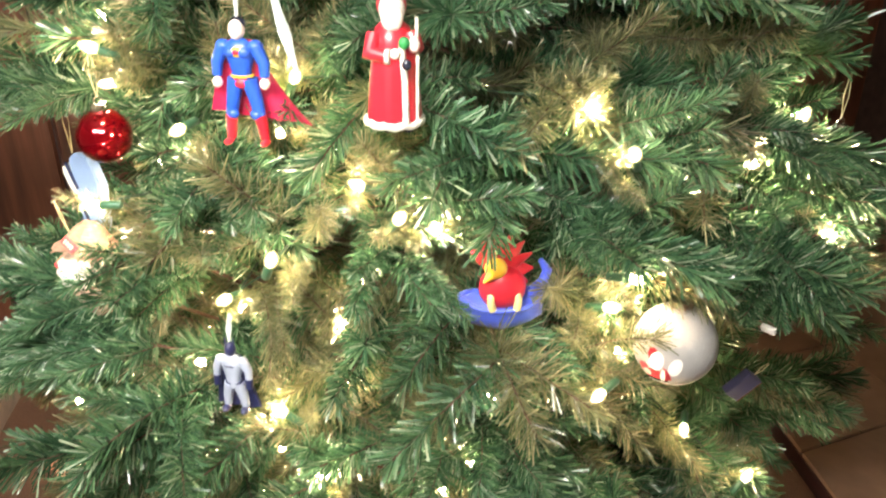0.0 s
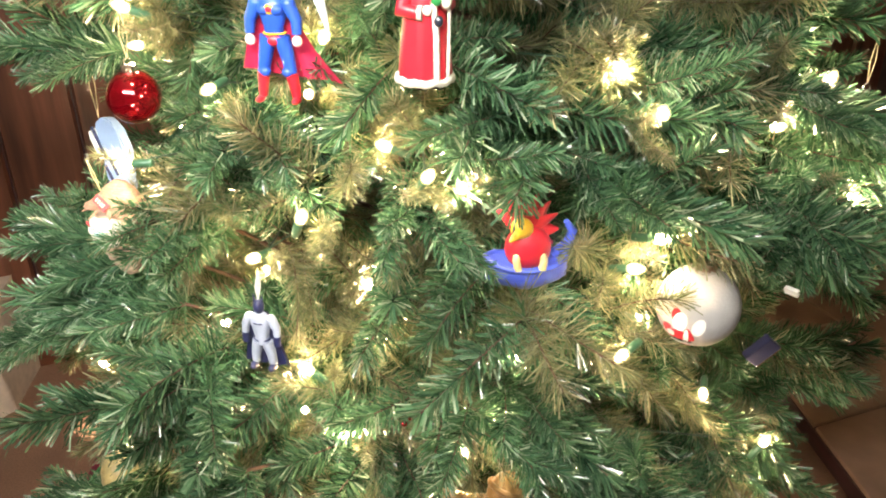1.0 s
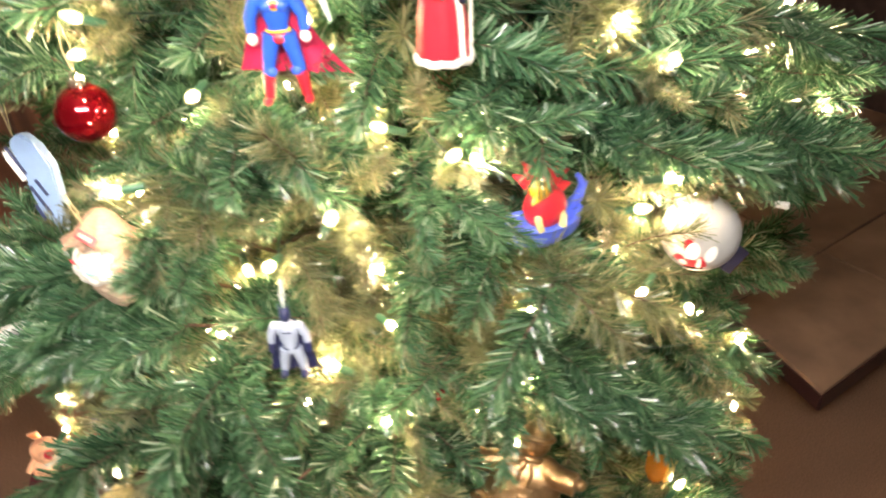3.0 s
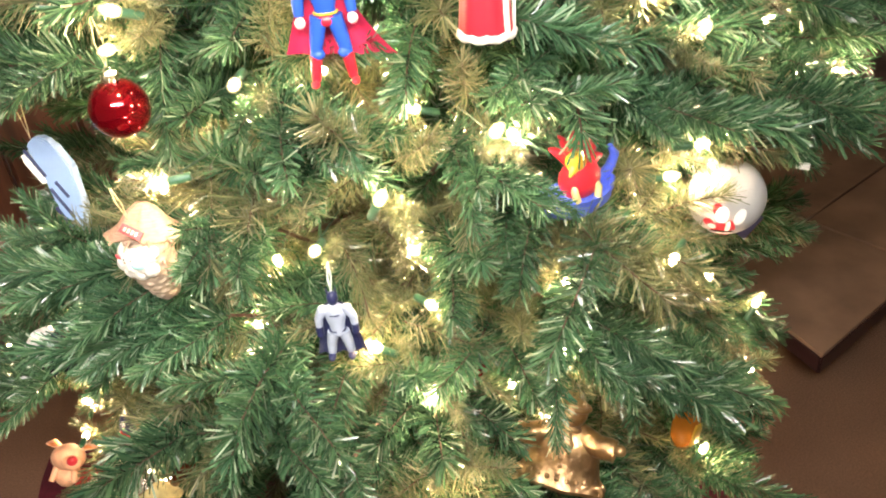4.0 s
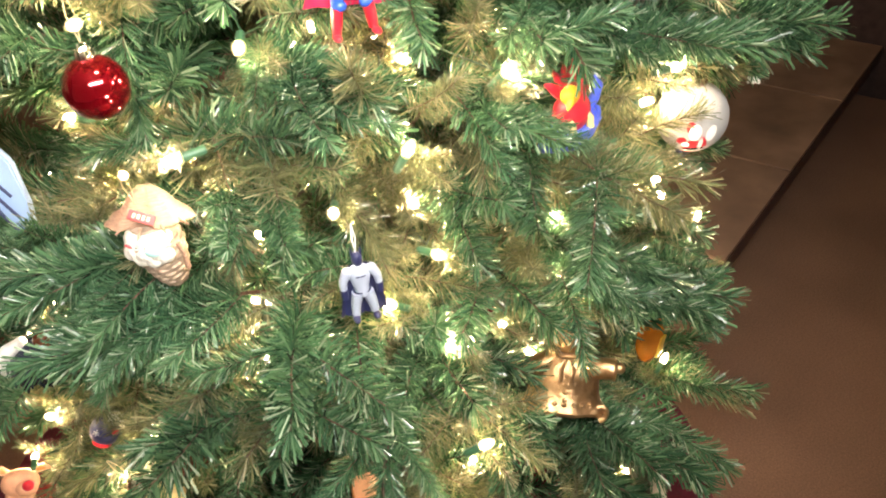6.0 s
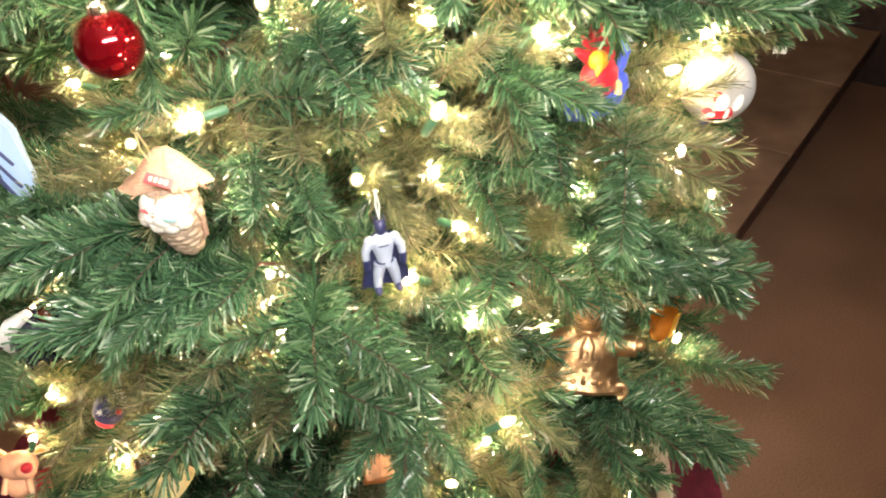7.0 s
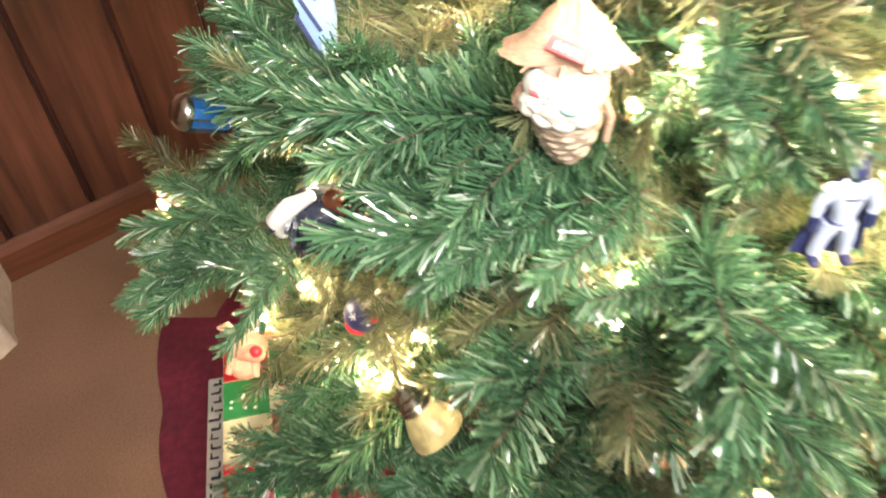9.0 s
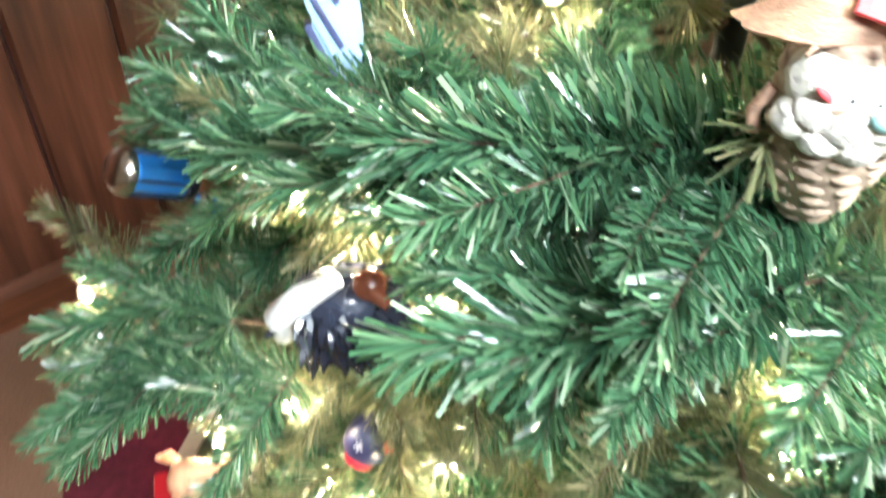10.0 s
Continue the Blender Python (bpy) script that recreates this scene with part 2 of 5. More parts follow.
def tube(bm, pts, radii, mat=0, seg=8, flat=1.0):
    """A round bar along pts; radii is a number or one per point."""
    pts = [Vector(p) for p in pts]
    if not isinstance(radii, (list, tuple)):
        radii = [radii] * len(pts)
    rings, side = [], None
    for i, p in enumerate(pts):
        d = (pts[min(i + 1, len(pts) - 1)] - pts[max(i - 1, 0)]).normalized()
        if side is None:
            side = d.orthogonal().normalized()
        side = (side - d * side.dot(d)).normalized()
        up = d.cross(side)
        rings.append([bm.verts.new(p + radii[i] * (math.cos(a) * side + flat * math.sin(a) * up))
                      for a in (2 * math.pi * k / seg for k in range(seg))])
    faces = []
    for a, b in zip(rings, rings[1:]):
        for k in range(seg):
            faces.append(bm.faces.new((a[k], a[(k + 1) % seg], b[(k + 1) % seg], b[k])))
    faces += [bm.faces.new(rings[0][::-1]), bm.faces.new(rings[-1])]
    for f in faces:
        f.material_index = mat


def lathe(bm, profile, mat=0, seg=24, wobble=None):
    """Turns a profile of (radius, height) round z."""
    rings = []
    for r, z in profile:
        rings.append([bm.verts.new(((r + (wobble(a, z) if wobble else 0)) * math.cos(a), (r + (wobble(a, z) if wobble else 0)) * math.sin(a), z))
                      for a in (2 * math.pi * k / seg for k in range(seg))])
    for a, b in zip(rings, rings[1:]):
        for k in range(seg):
            bm.faces.new((a[k], a[(k + 1) % seg], b[(k + 1) % seg], b[k])).material_index = mat
    bm.faces.new(rings[0][::-1]).material_index = mat
    bm.faces.new(rings[-1]).material_index = mat


def prism(bm, outline, depth, mat=0, bevel=0.0):
    """A flat outline in x and z, given depth along y."""
    a = [bm.verts.new((x, -depth / 2, z)) for x, z in outline]
    b = [bm.verts.new((x, depth / 2, z)) for x, z in outline]
    fs = [bm.faces.new(a), bm.faces.new(b[::-1])]
    n = len(outline)
    for i in range(n):
        fs.append(bm.faces.new((a[i], b[i], b[(i + 1) % n], a[(i + 1) % n])))
    for f in fs:
        f.material_index = mat
    if bevel:
        es = list({e for f in fs for e in f.edges})
        for f in bmesh.ops.bevel(bm, geom=es, offset=bevel, segments=2, affect="EDGES")["faces"]:
            f.material_index = mat


def hanger(parent, top, length, mat="thread", radius=0.0006, sway=0.004):
    bm = bmesh.new()
    for s in (-1, 1):
        tube(bm, [(top[0], top[1], top[2]), (top[0] + s * sway, top[1], top[2] + length * 0.5), (top[0] + s * sway * 0.2, top[1], top[2] + length)], radius, seg=5)
    return part("hanging_loop", bm, mat, parent)


# ---------------------------------------------------------------- room
A = 24.0
U = Vector((math.cos(radians(A)), math.sin(radians(A)), 0))
V = Vector((-math.sin(radians(A)), math.cos(radians(A)), 0))
BACK, RIGHT, LEFT, NEAR, HIGH = 2.30, 2.72, -2.6, -2.4, 2.45


def room_box(name, u0, u1, v0, v1, z0, z1, mats, label, category, kind="structure", bevel=0.0, parent=None):
    bm = bmesh.new()
    box(bm, ((u0 + u1) / 2, (v0 + v1) / 2, (z0 + z1) / 2), (u1 - u0, v1 - v0, z1 - z0), bevel=bevel)
    ob = part(name, bm, mats, parent, smooth=False)
    if parent is None:
        ob.matrix_world = pose(0, 0, 0, 0, 0, A)
        tagged(ob, label, category, "", kind)
    return ob


room_box("floor", LEFT - 0.2, RIGHT + 0.2, NEAR - 0.2, BACK + 0.2, -0.1, 0.0, "carpet", "tan low-pile carpet over the whole floor", "floor")
room_box("ceiling", LEFT - 0.2, RIGHT + 0.2, NEAR - 0.2, BACK + 0.2, HIGH, HIGH + 0.1, "ceiling", "plain white textured ceiling", "ceiling")
wall = room_box("wall_north", LEFT - 0.2, RIGHT + 0.2, BACK + 0.018, BACK + 0.16, 0, HIGH, "slab_edge", "wall panelled in vertical dark-stained knotty pine boards", "wall")
room_box("wall_west", LEFT - 0.2, LEFT, NEAR, BACK, 0, HIGH, "plaster", "plain cream plaster wall", "wall")
room_box("wall_south", LEFT - 0.2, RIGHT + 0.2, NEAR - 0.15, NEAR, 0, HIGH, "plaster", "plain cream plaster wall", "wall")
room_box("wall_east", RIGHT, RIGHT + 0.2, NEAR, BACK, 0, HIGH, "brick", "dark brick chimney wall behind the hearth", "wall")

bm = bmesh.new()
L = RIGHT - LEFT
prism(bm, [(0, 0), (0.016, 0), (0.016, 0.075), (0.011, 0.088), (0.006, 0.1), (0, 0.1)], L, bevel=0.0012)
bb = part("baseboard", bm, "base_pine", smooth=False)
bb.matrix_world = pose(0, 0, 0, 0, 0, A) @ pose((LEFT + RIGHT) / 2, BACK, 0, 0, 0, -90)
tagged(bb, "red-brown stained pine baseboard with a rounded top", "baseboard", "", "structure")

# raised hearth: a cantilevered slab with a dark edge, tiled on top; its short side runs at a slant
H_U, H_V, H_TOP, H_THICK, H_SLANT = 1.268, 0.78, 0.20, 0.05, 0.29
hearth = thing("hearth", pose(0, 0, 0, 0, 0, A), "raised stone hearth with brown tiles and a dark edge", "hearth", "", "structure")


def flat_block(bm, outline, z0, z1, bevel):
    """An outline in the plan, given a height."""
    low = [bm.verts.new((x, y, z0)) for x, y in outline]
    high = [bm.verts.new((x, y, z1)) for x, y in outline]
    n = len(outline)
    bm.faces.new(low[::-1])
    bm.faces.new(high)
    for i in range(n):
        bm.faces.new((low[i], low[(i + 1) % n], high[(i + 1) % n], high[i]))
    bmesh.ops.bevel(bm, geom=bm.edges[:], offset=bevel, segments=2, affect="EDGES")


def slant(v):
    return H_U + H_SLANT * (v - H_V)


bm = bmesh.new()
flat_block(bm, [(H_U, H_V), (RIGHT, H_V), (RIGHT, BACK), (slant(BACK), BACK)], H_TOP - H_THICK - 0.004, H_TOP - 0.004, 0.004)
part("slab", bm, "slab_edge", hearth, "dark slab edge", smooth=False)
bm = bmesh.new()
flat_block(bm, [(H_U + 0.3, H_V + 0.3), (RIGHT, H_V + 0.3), (RIGHT, BACK), (slant(BACK) + 0.25, BACK)], 0.0, H_TOP - H_THICK - 0.004, 0.01)
part("base", bm, "brick", hearth, smooth=False)

# ---------------------------------------------------------------- added lamp, never in view
lamp = thing("added_fill_lamp", pose(-0.32, 0.1, HIGH), "added pendant lamp, never in view, standing in for light at the camera", "lamp")
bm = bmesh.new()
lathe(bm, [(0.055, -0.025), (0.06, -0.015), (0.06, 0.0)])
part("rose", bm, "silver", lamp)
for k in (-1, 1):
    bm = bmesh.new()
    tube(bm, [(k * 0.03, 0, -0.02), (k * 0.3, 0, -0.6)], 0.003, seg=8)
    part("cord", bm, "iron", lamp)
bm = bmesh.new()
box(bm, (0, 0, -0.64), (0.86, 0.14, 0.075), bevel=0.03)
part("shade", bm, "lampglass", lamp, "glowing shade of the added lamp, for fill light")

# ---------------------------------------------------------------- tree
CX, CY = -0.03, 1.32
rng = np.random.default_rng(11)


def reach(z):
    """How far the branch tips stand from the pole at a height."""
    return float(np.interp(z, [0.15, 0.35, 0.6, 0.95, 1.15, 1.4, 1.8, 2.1], [0.52, 0.60, 0.62, 0.60, 0.56, 0.45, 0.24, 0.06]))


ORNAMENTS = []          # centre and half-width of each hanging thing: branches give way to them


def clear_of(name, x, y, z, r):
    ORNAMENTS.append((x, y, z, r))
    return x, y, z


HERO = clear_of("hero", -0.156, 0.81, 1.219, 0.045)
NICK = clear_of("nick", -0.022, 0.795, 1.242, 0.04)
RED_BALL = clear_of("ball", -0.361, 0.958, 1.12, 0.05)
WHITE_BALL = clear_of("ball", 0.257, 0.822, 0.952, 0.04)
SIDE_BALL = clear_of("ball", 0.45, 0.988, 1.088, 0.03)
KNIGHT = clear_of("knight", -0.195, 0.795, 0.915, 0.045)
BOAT = clear_of("boat", 0.078, 0.825, 1.02, 0.05)
CHERUB = clear_of("gold", 0.052, 0.785, 0.668, 0.065)
AMBER = clear_of("amber", 0.275, 0.868, 0.545, 0.045)
CONE = clear_of("cone", -0.361, 0.862, 1.003, 0.05)
TOY = clear_of("toy", -0.496, 1.15, 0.962, 0.075)
CRITTER = clear_of("critter", -0.522, 1.018, 0.816, 0.036)
CAN = clear_of("can", -0.622, 1.295, 0.758, 0.046)
NAVY = clear_of("navy", -0.497, 1.08, 0.606, 0.035)
BELL = clear_of("bell", -0.463, 0.925, 0.615, 0.038)
HOOK = clear_of("hook", -0.392, 0.912, 0.652, 0.02)
DEER = clear_of("deer", -0.652, 1.205, 0.455, 0.045)
DRUM = clear_of("drum", -0.212, 0.885, 0.492, 0.025)
BOX = clear_of("box", 0.383, 0.945, 0.815, 0.01)

LIGHTS_HIGH = [
    (-0.326, 0.909, 1.225), (0.154, 0.843, 1.194), (-0.354, 0.991, 1.171), (0.190, 0.796, 1.159), (-0.240, 0.877, 1.157),
    (-0.159, 0.936, 1.134), (0.455, 1.122, 1.102), (-0.023, 0.793, 1.095), (-0.318, 0.838, 1.088), (-0.065, 0.902, 1.085),
    (0.010, 0.839, 1.074), (0.397, 0.863, 1.059), (-0.140, 0.775, 1.057), (0.197, 0.806, 1.035), (-0.287, 1.134, 1.028),
    (-0.296, 0.848, 1.026), (-0.387, 1.174, 1.004), (-0.199, 0.827, 0.992), (-0.362, 1.095, 0.955), (-0.088, 0.879, 0.926),
]
LIGHTS_LOW = [
    (-0.092, 0.843, 0.883), (-0.246, 1.006, 0.881), (0.079, 0.852, 0.862), (-0.151, 0.822, 0.849), (-0.277, 0.934, 0.836),
    (-0.526, 1.123, 0.823), (0.239, 1.007, 0.816), (0.041, 0.790, 0.813), (-0.104, 0.788, 0.798), (0.314, 0.923, 0.770),
    (-0.243, 0.880, 0.723), (-0.415, 1.099, 0.716), (-0.115, 0.719, 0.693), (0.022, 0.887, 0.685), (-0.200, 0.960, 0.683),
    (0.401, 0.927, 0.677), (-0.549, 1.109, 0.635), (0.067, 0.904, 0.595), (-0.433, 1.044, 0.587), (-0.359, 1.088, 0.579),
    (0.418, 0.929, 0.541), (-0.056, 0.851, 0.492), (-0.141, 0.819, 0.488), (0.303, 0.865, 0.473), (0.100, 0.729, 0.398),
    (-0.517, 1.211, 0.362), (0.331, 0.995, 0.338),
]
LIGHTS_MORE = [
    (-0.482, 1.023, 0.564), (-0.283, 0.895, 0.785), (-0.302, 0.875, 0.757), (-0.475, 1.05, 0.852),
    (-0.625, 1.225, 0.468), (-0.715, 1.355, 0.585), (0.183, 0.835, 0.985), (0.185, 0.795, 0.910), 
    (-0.135, 0.912, 1.194), (0.187, 0.80, 0.350), (0.32, 0.895, 1.119), (0.375, 0.915, 1.158), (-0.49, 1.14, 0.424),
]
BULBS = [Vector(p) for p in LIGHTS_HIGH + LIGHTS_LOW + LIGHTS_MORE]
# the rest of the string winds on round the tree, deeper in and above and below
for k in range(80):
    z = 0.25 + 1.65 * (k / 80) + rng.uniform(-0.03, 0.03)
    a = k * 2.39996
    r = reach(z) * rng.uniform(0.62, 0.95)
    p = Vector((CX + r * math.cos(a), CY + r * math.sin(a), z))
    if (p.y < 1.12 and 0.3 < z < 1.22) or (p.x < -0.48 and z > 0.8):
        continue
    if min((p - q).length for q in BULBS) > 0.075 and min((p - Vector(o[:3])).length - o[3] for o in ORNAMENTS) > 0.05:
        BULBS.append(p)


def twig_mesh(length, needles, size, width, spread, seed, wire=0.0013):
    """Points and quads of one bottle-brush tip along z: a wire and flat needles all round it."""
    g = np.random.default_rng(seed)
    bend = g.normal(0, 0.35)
    bend2 = g.normal(0, 0.2)

    def axis(s):
        return np.stack([bend * s * s * length * 0.35, bend2 * s * s * length * 0.35, s * length], -1)

    s = np.sort(g.uniform(0.0, 1.0, needles))
    base = axis(s)
    az = g.uniform(0, 2 * np.pi, needles)
    open_angle = np.radians(spread) * (1.12 - 0.6 * s) + g.normal(0, 0.16, needles)
    out = np.stack([np.cos(az), np.sin(az), np.zeros(needles)], -1)
    zdir = np.array([0, 0, 1.0])
    d = out * np.sin(open_angle)[:, None] + zdir * np.cos(open_angle)[:, None]
    ln = size * g.uniform(0.72, 1.1, needles) * (1.0 - 0.25 * s)
    tang = np.cross(d, g.normal(0, 1, (needles, 3)))
    tang /= np.linalg.norm(tang, axis=1)[:, None]
    w = width * g.uniform(0.75, 1.2, needles)
    sag = np.cross(tang, d) * (ln * g.normal(0, 0.06, needles))[:, None]
    tip = base + d * ln[:, None] + sag
    q = np.stack([base - tang * w[:, None] * 0.35, base + tang * w[:, None] * 0.35, tip + tang * w[:, None] * 0.42, tip - tang * w[:, None] * 0.42], 1)
    verts = q.reshape(-1, 3)
    faces = np.arange(needles * 4).reshape(-1, 4)
    ss = np.linspace(0, 1, 5)
    ring = np.array([[1, 0, 0], [0, 1, 0], [-1, 0, 0], [0, -1, 0]]) * wire
    core = (axis(ss)[:, None, :] + ring[None]).reshape(-1, 3)
    cf = np.array([[4 * i + k, 4 * i + (k + 1) % 4, 4 * i + 4 + (k + 1) % 4, 4 * i + 4 + k] for i in range(4) for k in range(4)]) + len(verts)
    return np.vstack([verts, core]), np.vstack([faces, cf]), np.concatenate([np.zeros(needles, int), np.ones(len(cf), int)])


def quads_to_mesh(name, verts, faces, mats, slots):
    me = bpy.data.meshes.new(name)
    me.vertices.add(len(verts))
    me.vertices.foreach_set("co", np.asarray(verts, np.float32).ravel())
    me.loops.add(faces.size)
    me.loops.foreach_set("vertex_index", np.asarray(faces, np.int32).ravel())
    me.polygons.add(len(faces))
    me.polygons.foreach_set("loop_start", np.arange(0, faces.size, 4, dtype=np.int32))
    me.polygons.foreach_set("material_index", np.asarray(mats, np.int32))
    for s in slots:
        me.materials.append(M[s])
    me.update(calc_edges=True)
    return me


KINDS = []              # templates: lush flat-needled tips, and thin ones in the warm-lit colour for the inside
for k in range(7):
    KINDS.append((twig_mesh(0.17, 400, 0.043, 0.0024, 62, 100 + k), ("needle", "stem")))
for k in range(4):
    KINDS.append((twig_mesh(0.15, 280, 0.046, 0.0018, 66, 200 + k), ("lit_needle", "stem")))
ROOM_SIDE = Vector((0.03, -0.86, 0.5)).normalized()      # the open side of the tree
IN_THE_OPEN = {WHITE_BALL: (-0.62, -0.62, 0.48), AMBER: (-0.62, -0.62, 0.48), RED_BALL: (0.41, -0.85, 0.28),
               CONE: (-0.6, -0.62, 0.5), KNIGHT: (-0.46, -0.62, 0.63), NAVY: (-0.1, -0.6, 0.78), DEER: (0.1, -0.68, 0.73)}


def open_ways(x, y, z):
    """The ways in which an ornament has no branch before it."""
    ways = [(Vector((x - CX, y - CY, 0)).normalized() + Vector((0, 0, 0.75))).normalized(), ROOM_SIDE]
    if (x, y, z) in IN_THE_OPEN:
        ways.append(Vector(IN_THE_OPEN[x, y, z]).normalized())
    return ways


BOUGHS = []              # the bare wire branches that carry the tips
TWIGS = []              # start, direction, length factor, kind


def blocked(p, d, length):
    """True where a twig would cover a hanging thing or a bulb."""
    for s in (0.1, 0.4, 0.7, 1.0):
        q = p + d * (length * s)
        for x, y, z, r in ORNAMENTS:
            w = q - Vector((x, y, z))
            for o in open_ways(x, y, z):
                along = w.dot(o)
                if r > 0 and -0.02 < along < 0.3 and (w - o * along).length < r + 0.016:
                    return True
        for c in BULBS:
            w = q - c
            if w.length < 0.01:
                return True
            o = (Vector((c.x - CX, c.y - CY, 0)).normalized() + Vector((0, 0, 0.75))).normalized()
            along = w.dot(o)
            if 0 < along < 0.12 and (w - o * along).length < 0.005:
                return True
    return False


def add_twig(p, d, factor, lush):
    d = d.normalized()
    kind = int(rng.integers(0, 7)) if lush else int(rng.integers(7, 11))
    if blocked(p, d, 0.16 * factor):
        return False
    TWIGS.append((p, d, factor, kind))
    return True


# thin inner tips, most in the warm-lit colour, crowd round every bulb
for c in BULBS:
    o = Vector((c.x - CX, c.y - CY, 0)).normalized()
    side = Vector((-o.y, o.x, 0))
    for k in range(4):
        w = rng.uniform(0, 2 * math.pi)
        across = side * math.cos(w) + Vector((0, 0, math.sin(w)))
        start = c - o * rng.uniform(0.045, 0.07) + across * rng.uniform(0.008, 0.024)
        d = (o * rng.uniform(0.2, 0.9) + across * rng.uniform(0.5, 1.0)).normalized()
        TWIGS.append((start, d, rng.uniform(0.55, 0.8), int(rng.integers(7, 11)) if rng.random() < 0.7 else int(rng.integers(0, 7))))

# short tips in the warm-lit colour ring the bulbs that hang near the outside
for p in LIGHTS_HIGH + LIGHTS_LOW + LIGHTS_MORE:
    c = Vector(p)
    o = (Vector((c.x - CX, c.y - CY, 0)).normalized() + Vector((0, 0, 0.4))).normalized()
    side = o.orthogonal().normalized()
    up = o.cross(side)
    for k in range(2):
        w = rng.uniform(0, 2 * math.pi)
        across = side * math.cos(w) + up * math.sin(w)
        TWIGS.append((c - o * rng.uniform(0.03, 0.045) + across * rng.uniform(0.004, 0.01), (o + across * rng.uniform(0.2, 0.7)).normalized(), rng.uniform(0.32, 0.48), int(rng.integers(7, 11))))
CROWD = len(TWIGS)

tier, z0 = 0, 0.2
while z0 < 2.02:
    R = reach(z0)
    n = int(5 + R * 18)
    for i in range(n):
        a = 2 * math.pi * (i + 0.5 * (tier % 2)) / n + rng.normal(0, 0.09)
        out = Vector((math.cos(a), math.sin(a), 0))
        if out.y > 0.35 and rng.random() < 0.55:
            continue
        side = Vector((-out.y, out.x, 0))
        length = R * rng.uniform(0.86, 1.1)
        rise = math.tan(radians(rng.uniform(2, 20)))
        sag = rng.uniform(0.0, 0.25)
        zz = z0 + rng.normal(0, 0.012)

        def along(s):
            return Vector((CX, CY, zz)) + out * s + Vector((0, 0, rise * s - sag * s * s))

        last = 0.3 * length
        s = length * 0.3
        while s < length - 0.1:
            d = along(s + 0.1) - along(s)
            if add_twig(along(s), d, rng.uniform(0.85, 1.1), rng.random() < 0.45):
                last = s + 0.05
            for sg in (-1, 1):
                w = math.radians(rng.uniform(28, 58))
                dd = d.normalized() * math.cos(w) + side * (sg * math.sin(w)) + Vector((0, 0, rng.normal(0.02, 0.22)))
                add_twig(along(s + rng.uniform(0, 0.04)), dd, rng.uniform(0.75, 1.15) * (1.05 - 0.25 * s / length), rng.random() < 0.34 + 0.5 * s / length)
            s += 0.085
        d = along(length) - along(length - 0.05)
        if last > length - 0.25 and add_twig(along(length - 0.13), d + Vector((0, 0, rng.normal(0, 0.02))), rng.uniform(0.9, 1.1), True):
            last = length * 0.97
        BOUGHS.append([along(last * f) for f in (0.03, 0.25, 0.5, 0.75, 1.0)])
    tier += 1
    z0 += 0.088



def over_ornament(p, d, length):
    for s in (0.0, 0.35, 0.7, 1.0):
        q = p + d * (length * s)
        for x, y, z, r in ORNAMENTS:
            w = q - Vector((x, y, z))
            for o in open_ways(x, y, z):
                along = w.dot(o)
                if r > 0 and -0.02 < along < 0.3 and (w - o * along).length < r - 0.002:
                    return True
    return False


def spray(root, tip, free=False):
    """A full outer branch from root to tip: lush tips along it and to both sides."""
    root, tip = Vector(root), Vector(tip)
    d = tip - root
    size = d.length
    d.normalize()
    side = d.cross(Vector((0, 0, 1))).normalized()
    before = len(TWIGS)
    n = max(2, round(size / 0.045))
    for k in range(n):
        p = root + d * (size * k / n * 0.85)
        left = size - size * k / n * 0.85
        dd = (d + Vector(rng.normal(0, 0.06, 3))).normalized()
        if free or not over_ornament(p, dd, 0.14):
            TWIGS.append((p, dd, min(1.05, max(0.5, left / 0.16)), int(rng.integers(0, 7))))
        if k < n - 1:
            for sg in (-1, 1):
                w = radians(rng.uniform(26, 46))
                dd = d * math.cos(w) + side * (sg * math.sin(w)) + Vector((0, 0, rng.normal(0.03, 0.12)))
                dd.normalize()
                if free or not over_ornament(p, dd, 0.1):
                    TWIGS.append((p, dd, rng.uniform(0.5, 0.75), int(rng.integers(0, 7))))
    if len(TWIGS) - before > n:
        inner_end = Vector((CX, CY, root.z - 0.3))
        BOUGHS.append([root.lerp(inner_end, 0.6), root.lerp(inner_end, 0.25) - Vector((0, 0, 0.03)), root, (root + tip) / 2, root + d * size * 0.9])


spray((-0.45, 1.08, 0.42), (-0.68, 1.03, 0.40))
spray((-0.36, 1.12, 0.40), (-0.585, 1.02, 0.43))
spray((-0.33, 1.0, 0.38), (-0.53, 0.9, 0.40))
spray((-0.40, 1.2, 0.36), (-0.61, 1.13, 0.37))
spray((-0.3, 0.95, 0.46), (-0.42, 0.82, 0.47))
spray((-0.28, 1.0, 0.33), (-0.5, 1.0, 0.31))
spray((0.36, 0.92, 1.07), (0.40, 0.83, 1.055), True)
spray((-0.25, 0.88, 1.02), (-0.312, 0.785, 1.045), True)
spray((-0.05, 0.862, 1.07), (0.014, 0.765, 1.028), True)
spray((-0.25, 0.885, 1.0), (-0.315, 0.835, 1.025), True)
spray((0.37, 0.9, 1.035), (0.325, 0.81, 1.005), True)
spray((0.29, 0.94, 1.16), (0.43, 0.865, 1.115))
spray((0.33, 0.95, 1.09), (0.46, 0.9, 1.07))
spray((-0.349, 0.955, 0.901), (-0.54, 1.095, 0.95))
spray((-0.359, 0.945, 0.885), (-0.493, 0.928, 0.874))
spray((-0.551, 1.026, 0.76), (-0.69, 1.04, 0.715))
spray((-0.58, 1.13, 0.72), (-0.715, 1.12, 0.68))
spray((-0.44, 1.09, 0.874), (-0.6, 1.21, 0.86))
spray((0.165, 0.935, 1.126), (0.292, 0.878, 1.154))
